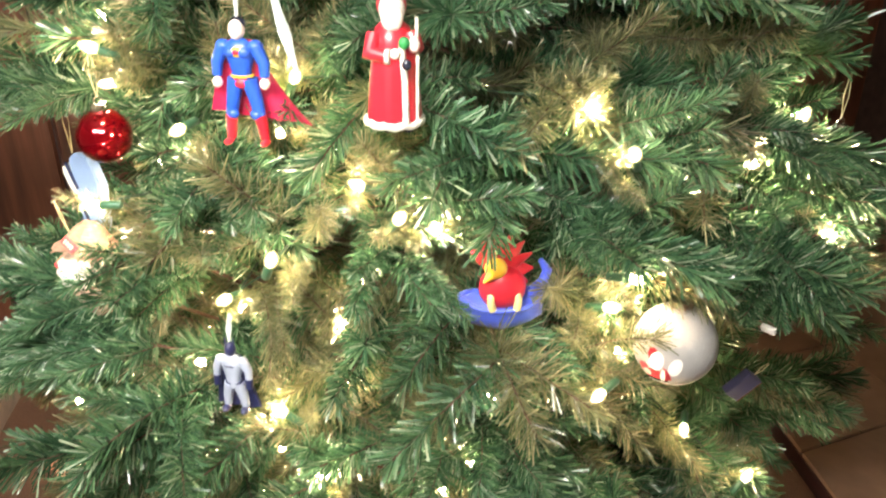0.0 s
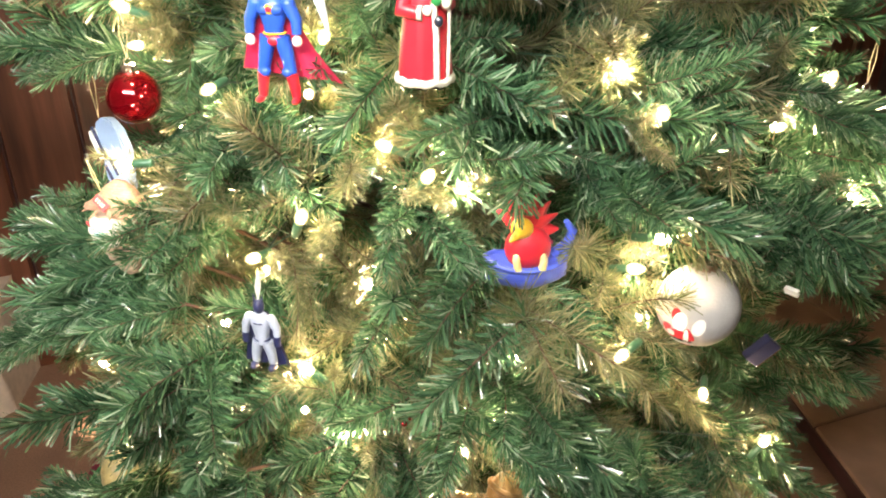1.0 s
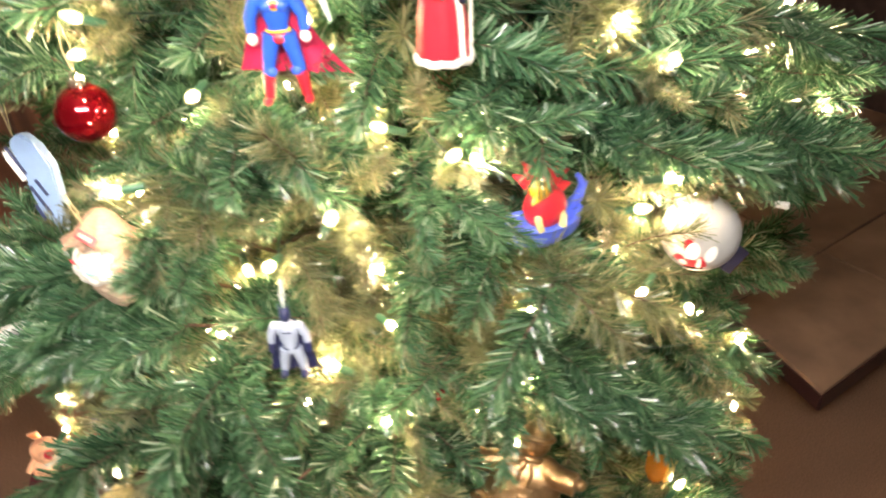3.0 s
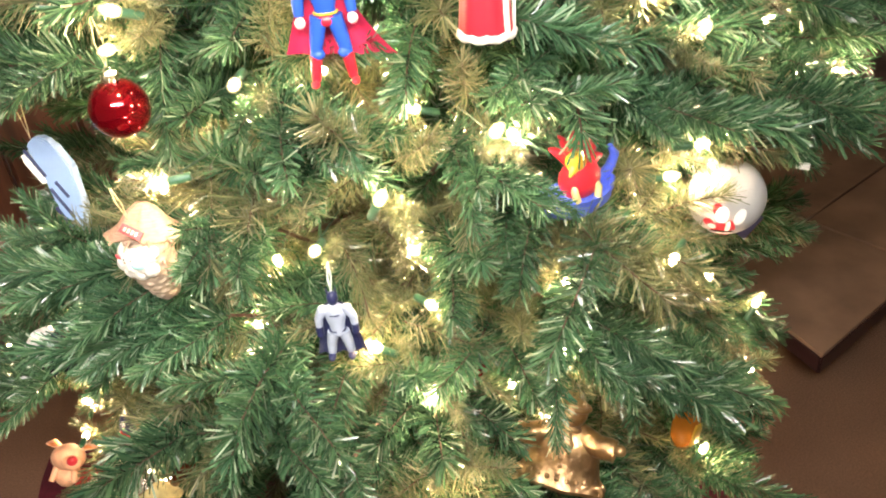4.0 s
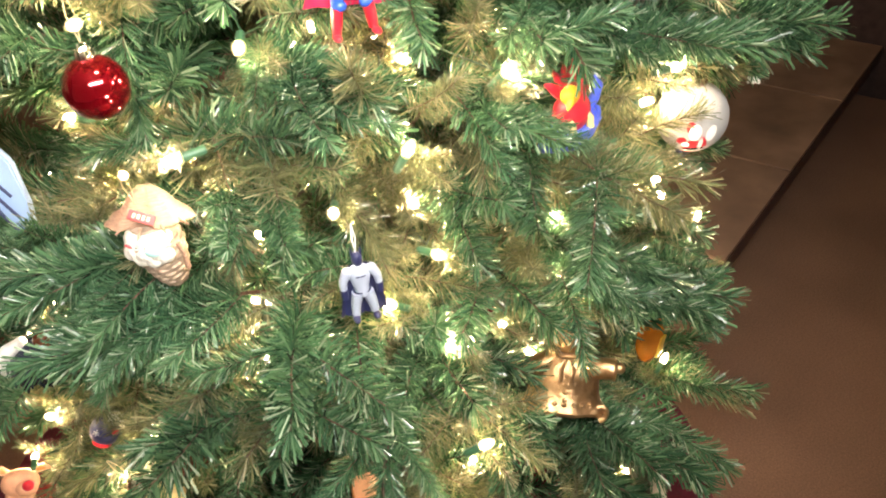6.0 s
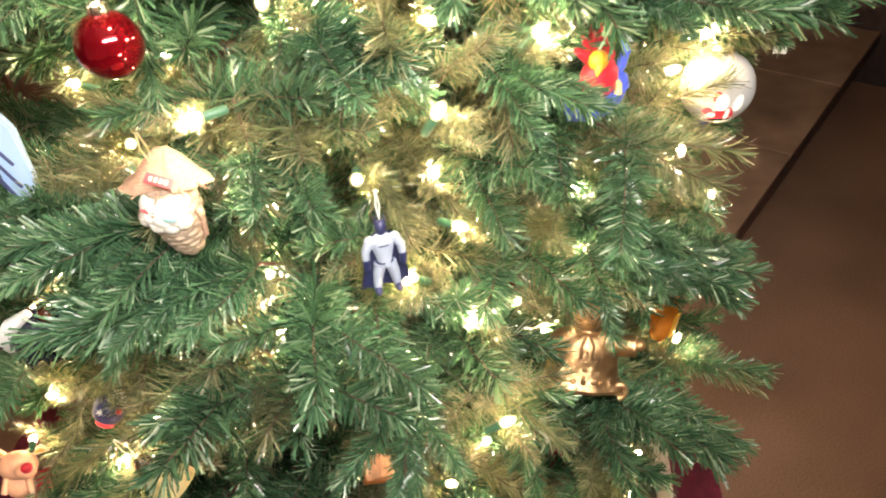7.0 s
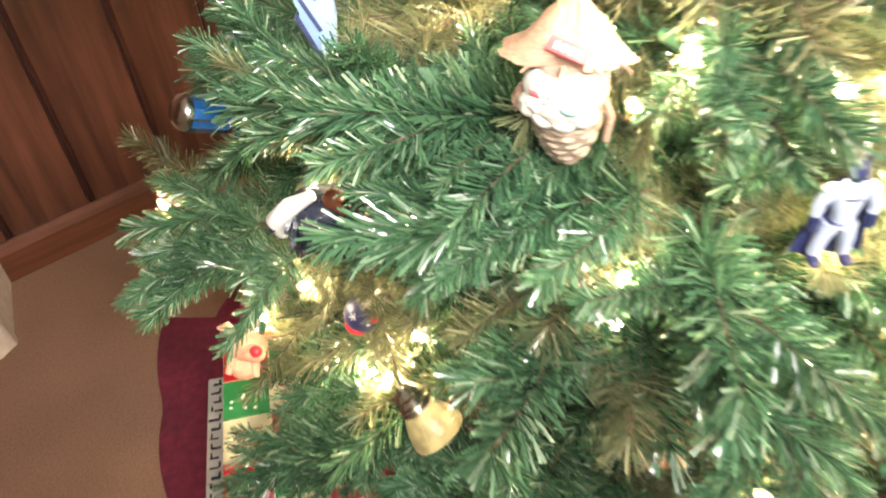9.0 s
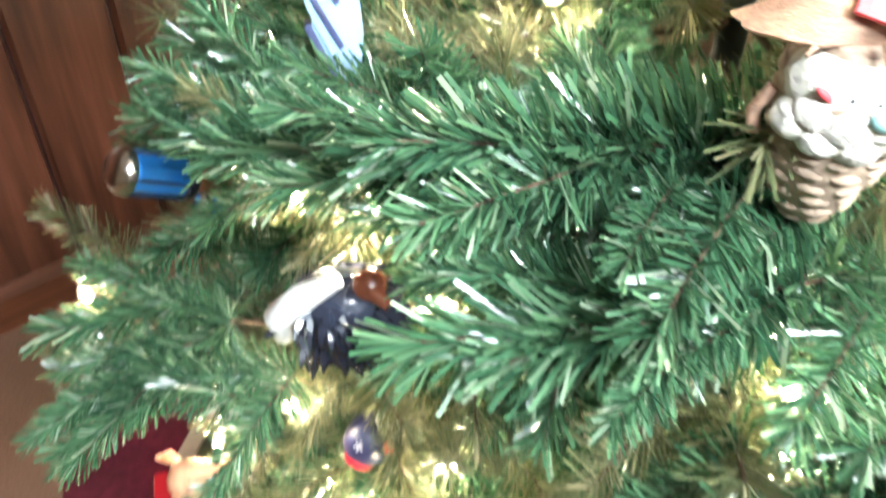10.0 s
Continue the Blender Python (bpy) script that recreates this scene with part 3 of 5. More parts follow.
spray((0.093, 0.948, 1.139), (0.089, 0.773, 1.07))
spray((-0.217, 0.907, 1.138), (-0.164, 0.8, 1.099))
spray((0.023, 0.762, 0.86), (0.085, 0.68, 0.8))
spray((0.043, 0.85, 0.853), (0.15, 0.734, 0.778), True)
spray((0.06, 0.84, 0.85), (0.12, 0.75, 0.83), True)
spray((-0.299, 0.863, 0.908), (-0.517, 0.899, 0.895))
spray((-0.302, 0.897, 0.946), (-0.503, 0.946, 0.965))
spray((-0.4, 1.049, 1.15), (-0.578, 1.052, 1.14))
spray((0.22, 0.946, 1.031), (0.359, 0.893, 0.998))
spray((0.06, 0.83, 0.78), (0.25, 0.74, 0.75))
spray((0.129, 0.866, 1.083), (0.263, 0.765, 1.061))
spray((-0.166, 0.844, 1.011), (-0.194, 0.774, 0.984))
spray((-0.169, 0.943, 1.066), (-0.193, 0.814, 1.06))
spray((-0.209, 0.74, 0.78), (-0.251, 0.681, 0.729))
spray((-0.368, 0.935, 0.927), (-0.562, 1.117, 0.888))



def beyond_outline(p, d, factor):
    """The crown is thinner in some places."""
    end = p + d * (0.15 * factor)
    return (end.x > 0.255 and end.y < 0.95 and 0.7 < end.z < 0.94) or (end.x > 0.43 and end.y < 1.05 and 0.4 < end.z < 0.8) or (end.x < -0.65 and end.y > 1.1 and end.z > 0.86) or (end.x < -0.59 and end.z > 0.9)




GAPS = [(RED_BALL, 0.047, [tuple(o) for o in open_ways(*RED_BALL)]), (BOAT, 0.036, [(-0.06, -0.87, 0.47)]), (KNIGHT, 0.034, [(0.26, -0.79, 0.54)]),
        ((CONE[0], CONE[1], CONE[2] + 0.022), 0.042, [(-0.28, -0.75, 0.58), (-0.6, -0.62, 0.5)]), (DEER, 0.03, [(0.43, -0.69, 0.58)])]


def in_gap(p, d, factor):
    """Some ornaments hang in gaps of the crown."""
    for place, r, ways in GAPS:
        for s in (0.0, 0.25, 0.5, 0.75, 1.0):
            w = p + d * (0.16 * factor * s) - Vector(place)
            for o in ways:
                o = Vector(o).normalized()
                along = w.dot(o)
                if -0.02 < along < 0.4 and (w - o * along).length < r:
                    return True
    return False


NEAR_BULBS = [Vector(p) for p in LIGHTS_HIGH + LIGHTS_LOW + LIGHTS_MORE]


def before_bulb(p, d, factor):
    """The cable lies on the branches, so that no tip runs right across a bulb."""
    for s in (0.1, 0.3, 0.5, 0.7, 0.9):
        q = p + d * (0.16 * factor * s)
        for c in NEAR_BULBS:
            w = q - c
            if w.length_squared > 0.012:
                continue
            for o in (ROOM_SIDE, (Vector((c.x - CX, c.y - CY, 0)).normalized() + Vector((0, 0, 0.75))).normalized()):
                along = w.dot(o)
                if 0.004 < along < 0.1 and (w - o * along).length < 0.005:
                    return True
    return False


TWIGS[:] = [w for k, w in enumerate(TWIGS) if not beyond_outline(*w[:3]) and not in_gap(*w[:3]) and (k < CROWD or not before_bulb(*w[:3]))]

# a wire branch ends where its last tip ends
MIDS = np.array([w[0] + w[1] * (0.05 * w[2]) for w in TWIGS])
for limb in BOUGHS:
    while len(limb) > 2 and np.linalg.norm(MIDS - np.array(limb[-1]), axis=1).min() > 0.045:
        limb.pop()

tree = thing("christmas_tree", pose(CX, CY, 0), "bushy green artificial Christmas tree on a low stand", "tree")
bm = bmesh.new()
tube(bm, [(0, 0, 0.03), (0, 0, 1.0), (0, 0, 2.1)], [0.016, 0.016, 0.008], seg=12)
part("trunk", bm, "pole", tree)
for k in range(4):
    bm = bmesh.new()
    a = math.pi * k / 2 + 0.4
    tube(bm, [(0.0, 0.0, 0.13), (0.12 * math.cos(a), 0.12 * math.sin(a), 0.09), (0.24 * math.cos(a), 0.24 * math.sin(a), 0.02)], [0.011, 0.011, 0.012], seg=8)
    part("stand_leg", bm, "pole", tree)


def twig_matrix(p, d, factor, roll):
    q = d.to_track_quat("Z", "Y")
    return Matrix.LocRotScale(p, q @ Euler((0, 0, roll)).to_quaternion(), (factor, factor, factor))


FRONT = Vector((-0.25, 0.6, 0.95))
TWIGS.sort(key=lambda w: (w[0] + w[1] * 0.15 - FRONT).length)
shared = [quads_to_mesh("branch_tip", *k[0], k[1]) for k in KINDS]
home = Matrix.Translation((-CX, -CY, 0))
allv, allf, allm, count = [], [], [], 0
for i, (p, d, factor, kind) in enumerate(TWIGS):
    m = home @ twig_matrix(p, d, factor, rng.uniform(0, 6.28))
    if i < 300:
        ob = new("branch_tip", shared[kind])
        ob.parent = tree
        ob.matrix_local = m
    else:
        v, f, mi = KINDS[kind][0]
        mm = np.array(m)
        allv.append(v @ mm[:3, :3].T + mm[:3, 3])
        allf.append(f + count)
        allm.append(np.where(mi == 1, 1, 0 if kind < 7 else 2))
        count += len(v)
for limb in BOUGHS:
    pts = np.array([p - Vector((CX, CY, 0)) for p in limb])
    along_limb = pts[-1] - pts[0]
    across = np.array([-along_limb[1], along_limb[0], 0.0])
    across /= np.linalg.norm(across) + 1e-9
    cross = np.stack([across, [0, 0, 1], -across, [0, 0, -1]])
    thick = np.linspace(0.0042, 0.0016, len(pts))
    v = (pts[:, None, :] + cross[None] * thick[:, None, None]).reshape(-1, 3)
    f = np.array([[4 * i + k, 4 * i + (k + 1) % 4, 4 * i + 4 + (k + 1) % 4, 4 * i + 4 + k] for i in range(len(pts) - 1) for k in range(4)])
    allv.append(v)
    allf.append(f + count)
    allm.append(np.ones(len(f), int))
    count += len(v)
inner = new("inner_foliage", quads_to_mesh("inner_foliage", np.vstack(allv), np.vstack(allf), np.concatenate(allm), ("needle", "stem", "lit_needle")))
inner.parent = tree
inner["kind"] = "stuff"

# string of lights: bulbs in sockets on a cable that winds round the tree
lights = thing("string_lights", pose(CX, CY, 0), "string of lit warm-white mini bulbs on a green cable", "string lights")
bm = bmesh.new()
lathe(bm, [(0.0016, 0.002), (0.0034, 0.0045), (0.0043, 0.0085), (0.0033, 0.013), (0.0012, 0.0168)], seg=10)
bulb_mesh = part("bulb", bm, "bulb", lights)
bm = bmesh.new()
lathe(bm, [(0.0035, -0.02), (0.0045, -0.018), (0.0045, 0.0), (0.0038, 0.003)], seg=8)
socket_mesh = part("socket", bm, "socket", bulb_mesh, "green plastic socket")
# wider glass shell, faintly emissive, as the halo round the bulb
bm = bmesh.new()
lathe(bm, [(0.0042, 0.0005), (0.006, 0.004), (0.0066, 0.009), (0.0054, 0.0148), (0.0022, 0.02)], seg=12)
halo_mesh = part("glass", bm, "bulb_glass", bulb_mesh)
ORDER = sorted(BULBS, key=lambda p: (round(p.z / 0.13), math.atan2(p.y - CY, p.x - CX) * (1 if round(p.z / 0.13) % 2 else -1)))
for i, p in enumerate(ORDER):
    o = Vector((p.x - CX, p.y - CY, 0)).normalized() * 0.8 + Vector((rng.normal(0, 0.5), rng.normal(0, 0.5), rng.uniform(-0.2, 0.9)))
    m = Matrix.LocRotScale(p - Vector((CX, CY, 0)), o.to_track_quat("Z", "Y"), None)
    if i == 0:
        b = bulb_mesh
    else:
        b = new("bulb", bulb_mesh.data)
        b.parent = lights
        sk = new("socket", socket_mesh.data)
        sk.parent = b
        gl = new("glass", halo_mesh.data)
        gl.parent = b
    b.matrix_local = m
cable = []
for p, q in zip(ORDER, ORDER[1:]):
    o = Vector((p.x - CX, p.y - CY, 0)).normalized()
    cable.append(p - o * 0.018 - Vector((CX, CY, 0)))
    for f in (0.25, 0.5, 0.75):
        mid = p.lerp(q, f) - Vector((CX, CY, 0))
        r = math.hypot(mid.x, mid.y)
        w = Vector((mid.x, mid.y, 0)) * ((max(r, 0.05) - 0.09 * min(1, (q - p).length / 0.1) * rng.uniform(0.8, 1.4)) / max(r, 0.05))
        cable.append(Vector((w.x, w.y, mid.z + rng.uniform(-0.025, 0.01))))
bm = bmesh.new()
tube(bm, cable, 0.0013, seg=5)
part("cable", bm, "wire", lights)

# ---------------------------------------------------------------- ornaments


def bauble(place, r, glass, label, turn=0, paint=None):
    ob = thing("bauble", pose(*place, 0, 0, turn), label, "bauble", "baubles on the tree")
    bm = bmesh.new()
    ball(bm, (0, 0, 0), (r, r, r), seg=40, rings=24)
    part("glass_ball", bm, glass, ob)
    bm = bmesh.new()
    lathe(bm, [(r * 0.27, r * 0.95), (r * 0.29, r * 1.0), (r * 0.26, r * 1.22), (r * 0.1, r * 1.26)], seg=20,
          wobble=lambda a, z: 0.02 * r * math.cos(10 * a))
    cap = part("cap", bm, "silver", ob, "crimped silver cap")
    bm = bmesh.new()
    tube(bm, [(r * 0.14 * math.cos(t), 0, r * 1.3 + r * 0.14 * math.sin(t)) for t in np.linspace(0, 6.28, 13)], r * 0.025, seg=6)
    part("ring", bm, "silver", cap)
    hanger(ob, (0, 0, r * 1.42), 0.05)
    if paint:
        paint(ob, r)
    return ob


def skin_patch(bm, r, x, z, w, h, mat, turn=0.0, lift=1.012):
    """A painted oval on a ball of radius r that faces -y."""
    n = 18
    c = bm.verts.new((x, -math.sqrt(max(r * r * lift * lift - x * x - z * z, 1e-9)), z))
    ring = []
    for k in range(n):
        t = 2 * math.pi * k / n
        px, pz = w * math.cos(t), h * math.sin(t)
        px, pz = x + px * math.cos(turn) - pz * math.sin(turn), z + px * math.sin(turn) + pz * math.cos(turn)
        ring.append(bm.verts.new((px, -math.sqrt(max(r * r * lift * lift - px * px - pz * pz, 1e-9)), pz)))
    for k in range(n):
        bm.faces.new((c, ring[k], ring[(k + 1) % n])).material_index = mat


def painted_figure(ob, r):
    """Plain red and white shapes on frosted glass."""
    for x, z, w, h, mat, turn, lift in (
            (-0.25, -0.30, 0.14, 0.13, "red", 0.5, 1.010), (0.06, -0.46, 0.30, 0.22, "red", 0.1, 1.012), (0.33, -0.32, 0.07, 0.2, "red", 0.3, 1.010),
            (-0.02, 0.12, 0.14, 0.19, "red", 0.3, 1.011), (0.08, 0.0, 0.17, 0.25, "white", -0.15, 1.018), (-0.15, -0.42, 0.11, 0.1, "white", 0.4, 1.019),
            (0.24, -0.4, 0.06, 0.24, "white", -0.15, 1.019), (0.07, -0.59, 0.29, 0.05, "black", 0.12, 1.022), (0.06, -0.69, 0.31, 0.05, "white", 0.1, 1.02),
            (0.0, -0.78, 0.26, 0.06, "red", 0.0, 1.012), (0.5, -0.06, 0.13, 0.25, "white", -0.2, 1.010)):
        bm = bmesh.new()
        skin_patch(bm, r, x * r, z * r, w * r, h * r, 0, turn, lift)
        part("painted_patch", bm, mat, ob)


bauble(RED_BALL, 0.0302, "red_glass", "shiny red glass bauble hanging on the tree", 20)
bauble(WHITE_BALL, 0.0425, "frost", "frosted white glass bauble with a red and white picture", -42, painted_figure)
bauble(SIDE_BALL, 0.037, "frost", "white glass bauble with red marks among the branches", 25, painted_figure)


def figurine_hero(place):
    """Standing toy figure in blue and red with a spread cape: one plain mesh."""
    bm = bmesh.new()
    B, R, C, S, Y = 0, 1, 2, 3, 4
    for s in (-1, 1):
        tube(bm, [(s * 0.007, 0, 0.005), (s * 0.012, 0, -0.018), (s * 0.015, -0.001, -0.034)], [0.0085, 0.0072, 0.0058], B, 12)
        tube(bm, [(s * 0.015, -0.001, -0.034), (s * 0.017, 0, -0.05), (s * 0.018, 0, -0.06)], [0.0064, 0.0055, 0.0045], R, 12)
        ball(bm, (s * 0.0195, -0.005, -0.0625), (0.0045, 0.009, 0.0035), R)
        tube(bm, [(s * 0.017, 0, 0.037), (s * 0.024, -0.001, 0.022), (s * 0.0245, -0.003, 0.008)], [0.0072, 0.006, 0.0048], B, 12)
        ball(bm, (s * 0.0245, -0.004, 0.0015), (0.0052, 0.0052, 0.006), S)
        ball(bm, (s * 0.0165, 0, 0.0385), (0.0078, 0.007, 0.0068), B)
    lathe_pts = [(0.0105, 0.006), (0.0098, 0.014), (0.0135, 0.026), (0.0155, 0.035), (0.0125, 0.042), (0.005, 0.047)]
    start = len(bm.verts)
    lathe(bm, lathe_pts, B, 18)
    bm.verts.ensure_lookup_table()
    for v in bm.verts[start:]:
        v.co.y *= 0.62
    ball(bm, (0, 0, 0.0015), (0.0118, 0.0085, 0.0075), R)
    tube(bm, [(0.011 * math.cos(t), 0.0076 * math.sin(t), 0.0085) for t in np.linspace(0, 6.28, 17)], 0.0014, Y, 6)
    ball(bm, (0, -0.002, 0.0555), (0.0078, 0.0088, 0.0105), S)
    ball(bm, (0, 0.002, 0.0605), (0.008, 0.0082, 0.0075), 5)
    ball(bm, (0, -0.0088, 0.034), (0.0062, 0.0016, 0.0055), Y, seg=6, rings=6)
    ball(bm, (0, -0.0098, 0.034), (0.0036, 0.0014, 0.0032), R, seg=6, rings=6)
    for s in (-1, 1):
        ball(bm, (s * 0.0062, -0.0062, 0.033), (0.0072, 0.0045, 0.0058), B)
        ball(bm, (s * 0.012, -0.004, -0.032), (0.0062, 0.005, 0.0055), B)
    # cape, flaring to one side
    rows = []
    for i in range(10):
        t = i / 9
        row = []
        for k in range(13):
            s = k / 12 * 2 - 1
            x = s * (0.017 + 0.021 * t) + (0.018 * t * t if s > 0 else -0.004 * t) * (0.4 + abs(s))
            row.append((x, 0.009 + 0.008 * t + 0.003 * math.cos(s * 9) * t - 0.012 * (1 - t) * s * s, 0.044 - 0.085 * t - 0.006 * t * s))
        rows.append(row)
    for off, flip in ((0.0, False), (0.0016, True)):
        vs = [[bm.verts.new((x, y + off, z)) for x, y, z in row] for row in rows]
        for i in range(9):
            for k in range(12):
                q = (vs[i][k], vs[i][k + 1], vs[i + 1][k + 1], vs[i + 1][k])
                bm.faces.new(q if flip else q[::-1]).material_index = C
    ob = part("figurine", bm, ["blue", "red", "cape", "skin", "yellow", "black"])
    ob.matrix_world = pose(*place, 0, 0, -8) @ Matrix.Diagonal((0.89, 0.88, 0.84, 1))
    return tagged(ob, "small plastic figurine in blue and red with a flared crimson cape", "figurine", "figurines on the tree")


def figurine_knight(place):
    """Pale grey standing toy figure with a dark cape: one plain mesh."""
    bm = bmesh.new()
    G, N, Y = 0, 1, 2
    for s in (-1, 1):
        tube(bm, [(s * 0.005, 0, -0.006), (s * 0.0085, 0, -0.02), (s * 0.010, 0, -0.033)], [0.0064, 0.0054, 0.0042], G, 10)
        ball(bm, (s * 0.0105, -0.004, -0.036), (0.0042, 0.007, 0.004), N)
        tube(bm, [(s * 0.012, 0, 0.022), (s * 0.0175, 0, 0.012), (s * 0.018, -0.001, 0.003)], [0.0055, 0.0045, 0.0038], G, 10)
        tube(bm, [(s * 0.018, -0.001, 0.003), (s * 0.018, -0.002, -0.008)], [0.0042, 0.0038], N, 10)
        ball(bm, (s * 0.0118, 0, 0.0225), (0.0058, 0.0052, 0.005), G)
    start = len(bm.verts)
    lathe(bm, [(0.0078, -0.007), (0.0074, 0.001), (0.0105, 0.013), (0.0115, 0.02), (0.008, 0.0265), (0.004, 0.029)], G, 16)
    bm.verts.ensure_lookup_table()
    for v in bm.verts[start:]:
        v.co.y *= 0.65
    tube(bm, [(0.0082 * math.cos(t), 0.0058 * math.sin(t), -0.003) for t in np.linspace(0, 6.28, 15)], 0.0013, N, 6)
    ball(bm, (0, -0.0063, 0.0185), (0.0055, 0.0012, 0.0016), N)
    ball(bm, (0, 0, 0.036), (0.0058, 0.0062, 0.0085), N)
    for s in (-1, 1):
        tube(bm, [(s * 0.0042, 0, 0.041), (s * 0.0046, 0, 0.0495)], [0.0016, 0.0004], N, 6)
    rows = []
    for i in range(8):
        t = i / 7
        rows.append([((k / 10 * 2 - 1) * (0.013 + 0.0125 * t), 0.006 + 0.003 * math.cos((k / 10 * 2 - 1) * 8) * t - 0.007 * (k / 5 - 1) ** 2 * (1 - t), 0.027 - 0.066 * t) for k in range(11)])
    for off, flip in ((0.0, False), (0.0014, True)):
        vs = [[bm.verts.new((x, y + off, z)) for x, y, z in row] for row in rows]
        for i in range(7):
            for k in range(10):
                q = (vs[i][k], vs[i][k + 1], vs[i + 1][k + 1], vs[i + 1][k])
                bm.faces.new(q if flip else q[::-1]).material_index = N
    ob = part("figurine", bm, ["grey", "navy", "yellow"])
    ob.matrix_world = pose(*place, 0, 0, -12)
    return tagged(ob, "small pale grey plastic figurine with a dark cape", "figurine", "figurines on the tree")


def figurine_nick(place):
    """Robed old-fashioned figure in red with a pale fur hem: one plain mesh."""
    bm = bmesh.new()
    R, W, S, G, K = 0, 1, 2, 3, 4

    def folds(a, z):
        return 0.0012 * math.cos(7 * a) * (1 if z < 0 else 0.3)

    lathe(bm, [(0.026, -0.058), (0.0265, -0.05), (0.024, -0.02), (0.021, 0.005), (0.019, 0.02), (0.0165, 0.033), (0.009, 0.04)], R, 28, folds)
    tube(bm, [(0.0265 * math.cos(t), 0.0265 * math.sin(t), -0.056 + 0.001 * math.sin(9 * t)) for t in np.linspace(0, 6.28, 33)], 0.0042, W, 8)
    tube(bm, [(0.008, -0.018, 0.02), (0.0105, -0.0225, -0.01), (0.011, -0.0255, -0.053)], 0.0032, W, 8)
    tube(bm, [(-0.017, -0.006, 0.028), (-0.021, -0.014, 0.012), (-0.006, -0.022, 0.010)], [0.008, 0.0085, 0.0065], R, 12)
    tube(bm, [(-0.007, -0.0215, 0.0105), (-0.003, -0.0225, 0.0105)], 0.0072, W, 12)
    ball(bm, (0.002, -0.023, 0.013), (0.005, 0.004, 0.005), S)
    tube(bm, [(0.017, -0.006, 0.028), (0.022, -0.013, 0.016), (0.02, -0.02, 0.02)], [0.008, 0.0078, 0.006], R, 12)
    ball(bm, (0.02, -0.021, 0.021), (0.0055, 0.005, 0.0075), W)
    ball(bm, (0.0105, -0.0235, 0.023), (0.0055, 0.0045, 0.006), G)
    ball(bm, (0.0125, -0.024, 0.003), (0.0045, 0.004, 0.0055), K)
    tube(bm, [(0.0225, -0.016, 0.045), (0.023, -0.016, 0.0), (0.022, -0.016, -0.055)], 0.0018, W, 6)
    ball(bm, (0, -0.004, 0.05), (0.0125, 0.0125, 0.0145), W)
    ball(bm, (0, -0.0135, 0.044), (0.0105, 0.006, 0.013), W)
    ball(bm, (0, -0.012, 0.0535), (0.0068, 0.0055, 0.0062), S)
    ball(bm, (0, 0.003, 0.053), (0.0142, 0.0125, 0.0155), R)
    for s in (-1, 1):
        ball(bm, (s * 0.009 + 0.004, -0.011, -0.061), (0.0075, 0.012, 0.0042), K)
    ob = part("figurine", bm, ["red", "wool", "skin", "green_paper", "black"])
    ob.matrix_world = pose(*place, 0, 0, 6) @ Matrix.Scale(0.88, 4)
    return tagged(ob, "glazed old-fashioned figurine in a red robe with pale trim", "figurine", "figurines on the tree")


def ribbon_loop(place, height, mat="ribbon", width=0.004, lean=(0.0, 0.0)):
    ob = thing("ribbon_loop", pose(*place), "pale satin ribbon loop that holds an ornament", "ribbon")
    bm = bmesh.new()
    for s in (-1, 1):
        tube(bm, [(0, 0, 0), (s * width * 0.5 + lean[0] * 0.4, 0.002, height * 0.5), (lean[0], lean[1], height)], [width * 0.3, width * 0.5, width * 0.45], 0, 8, 0.25)
    part("strip", bm, mat, ob)
    return ob


figurine_hero(HERO)
figurine_nick(NICK)
figurine_knight(KNIGHT)
ribbon_loop((HERO[0], HERO[1] + 0.002, HERO[2] + 0.055), 0.07, lean=(0.004, 0.01))
ribbon_loop((NICK[0], NICK[1], NICK[2] + 0.058), 0.06, lean=(0.0, 0.012))
ribbon_loop((KNIGHT[0], KNIGHT[1], KNIGHT[2] + 0.044), 0.03, lean=(0.002, 0.006), width=0.0035)


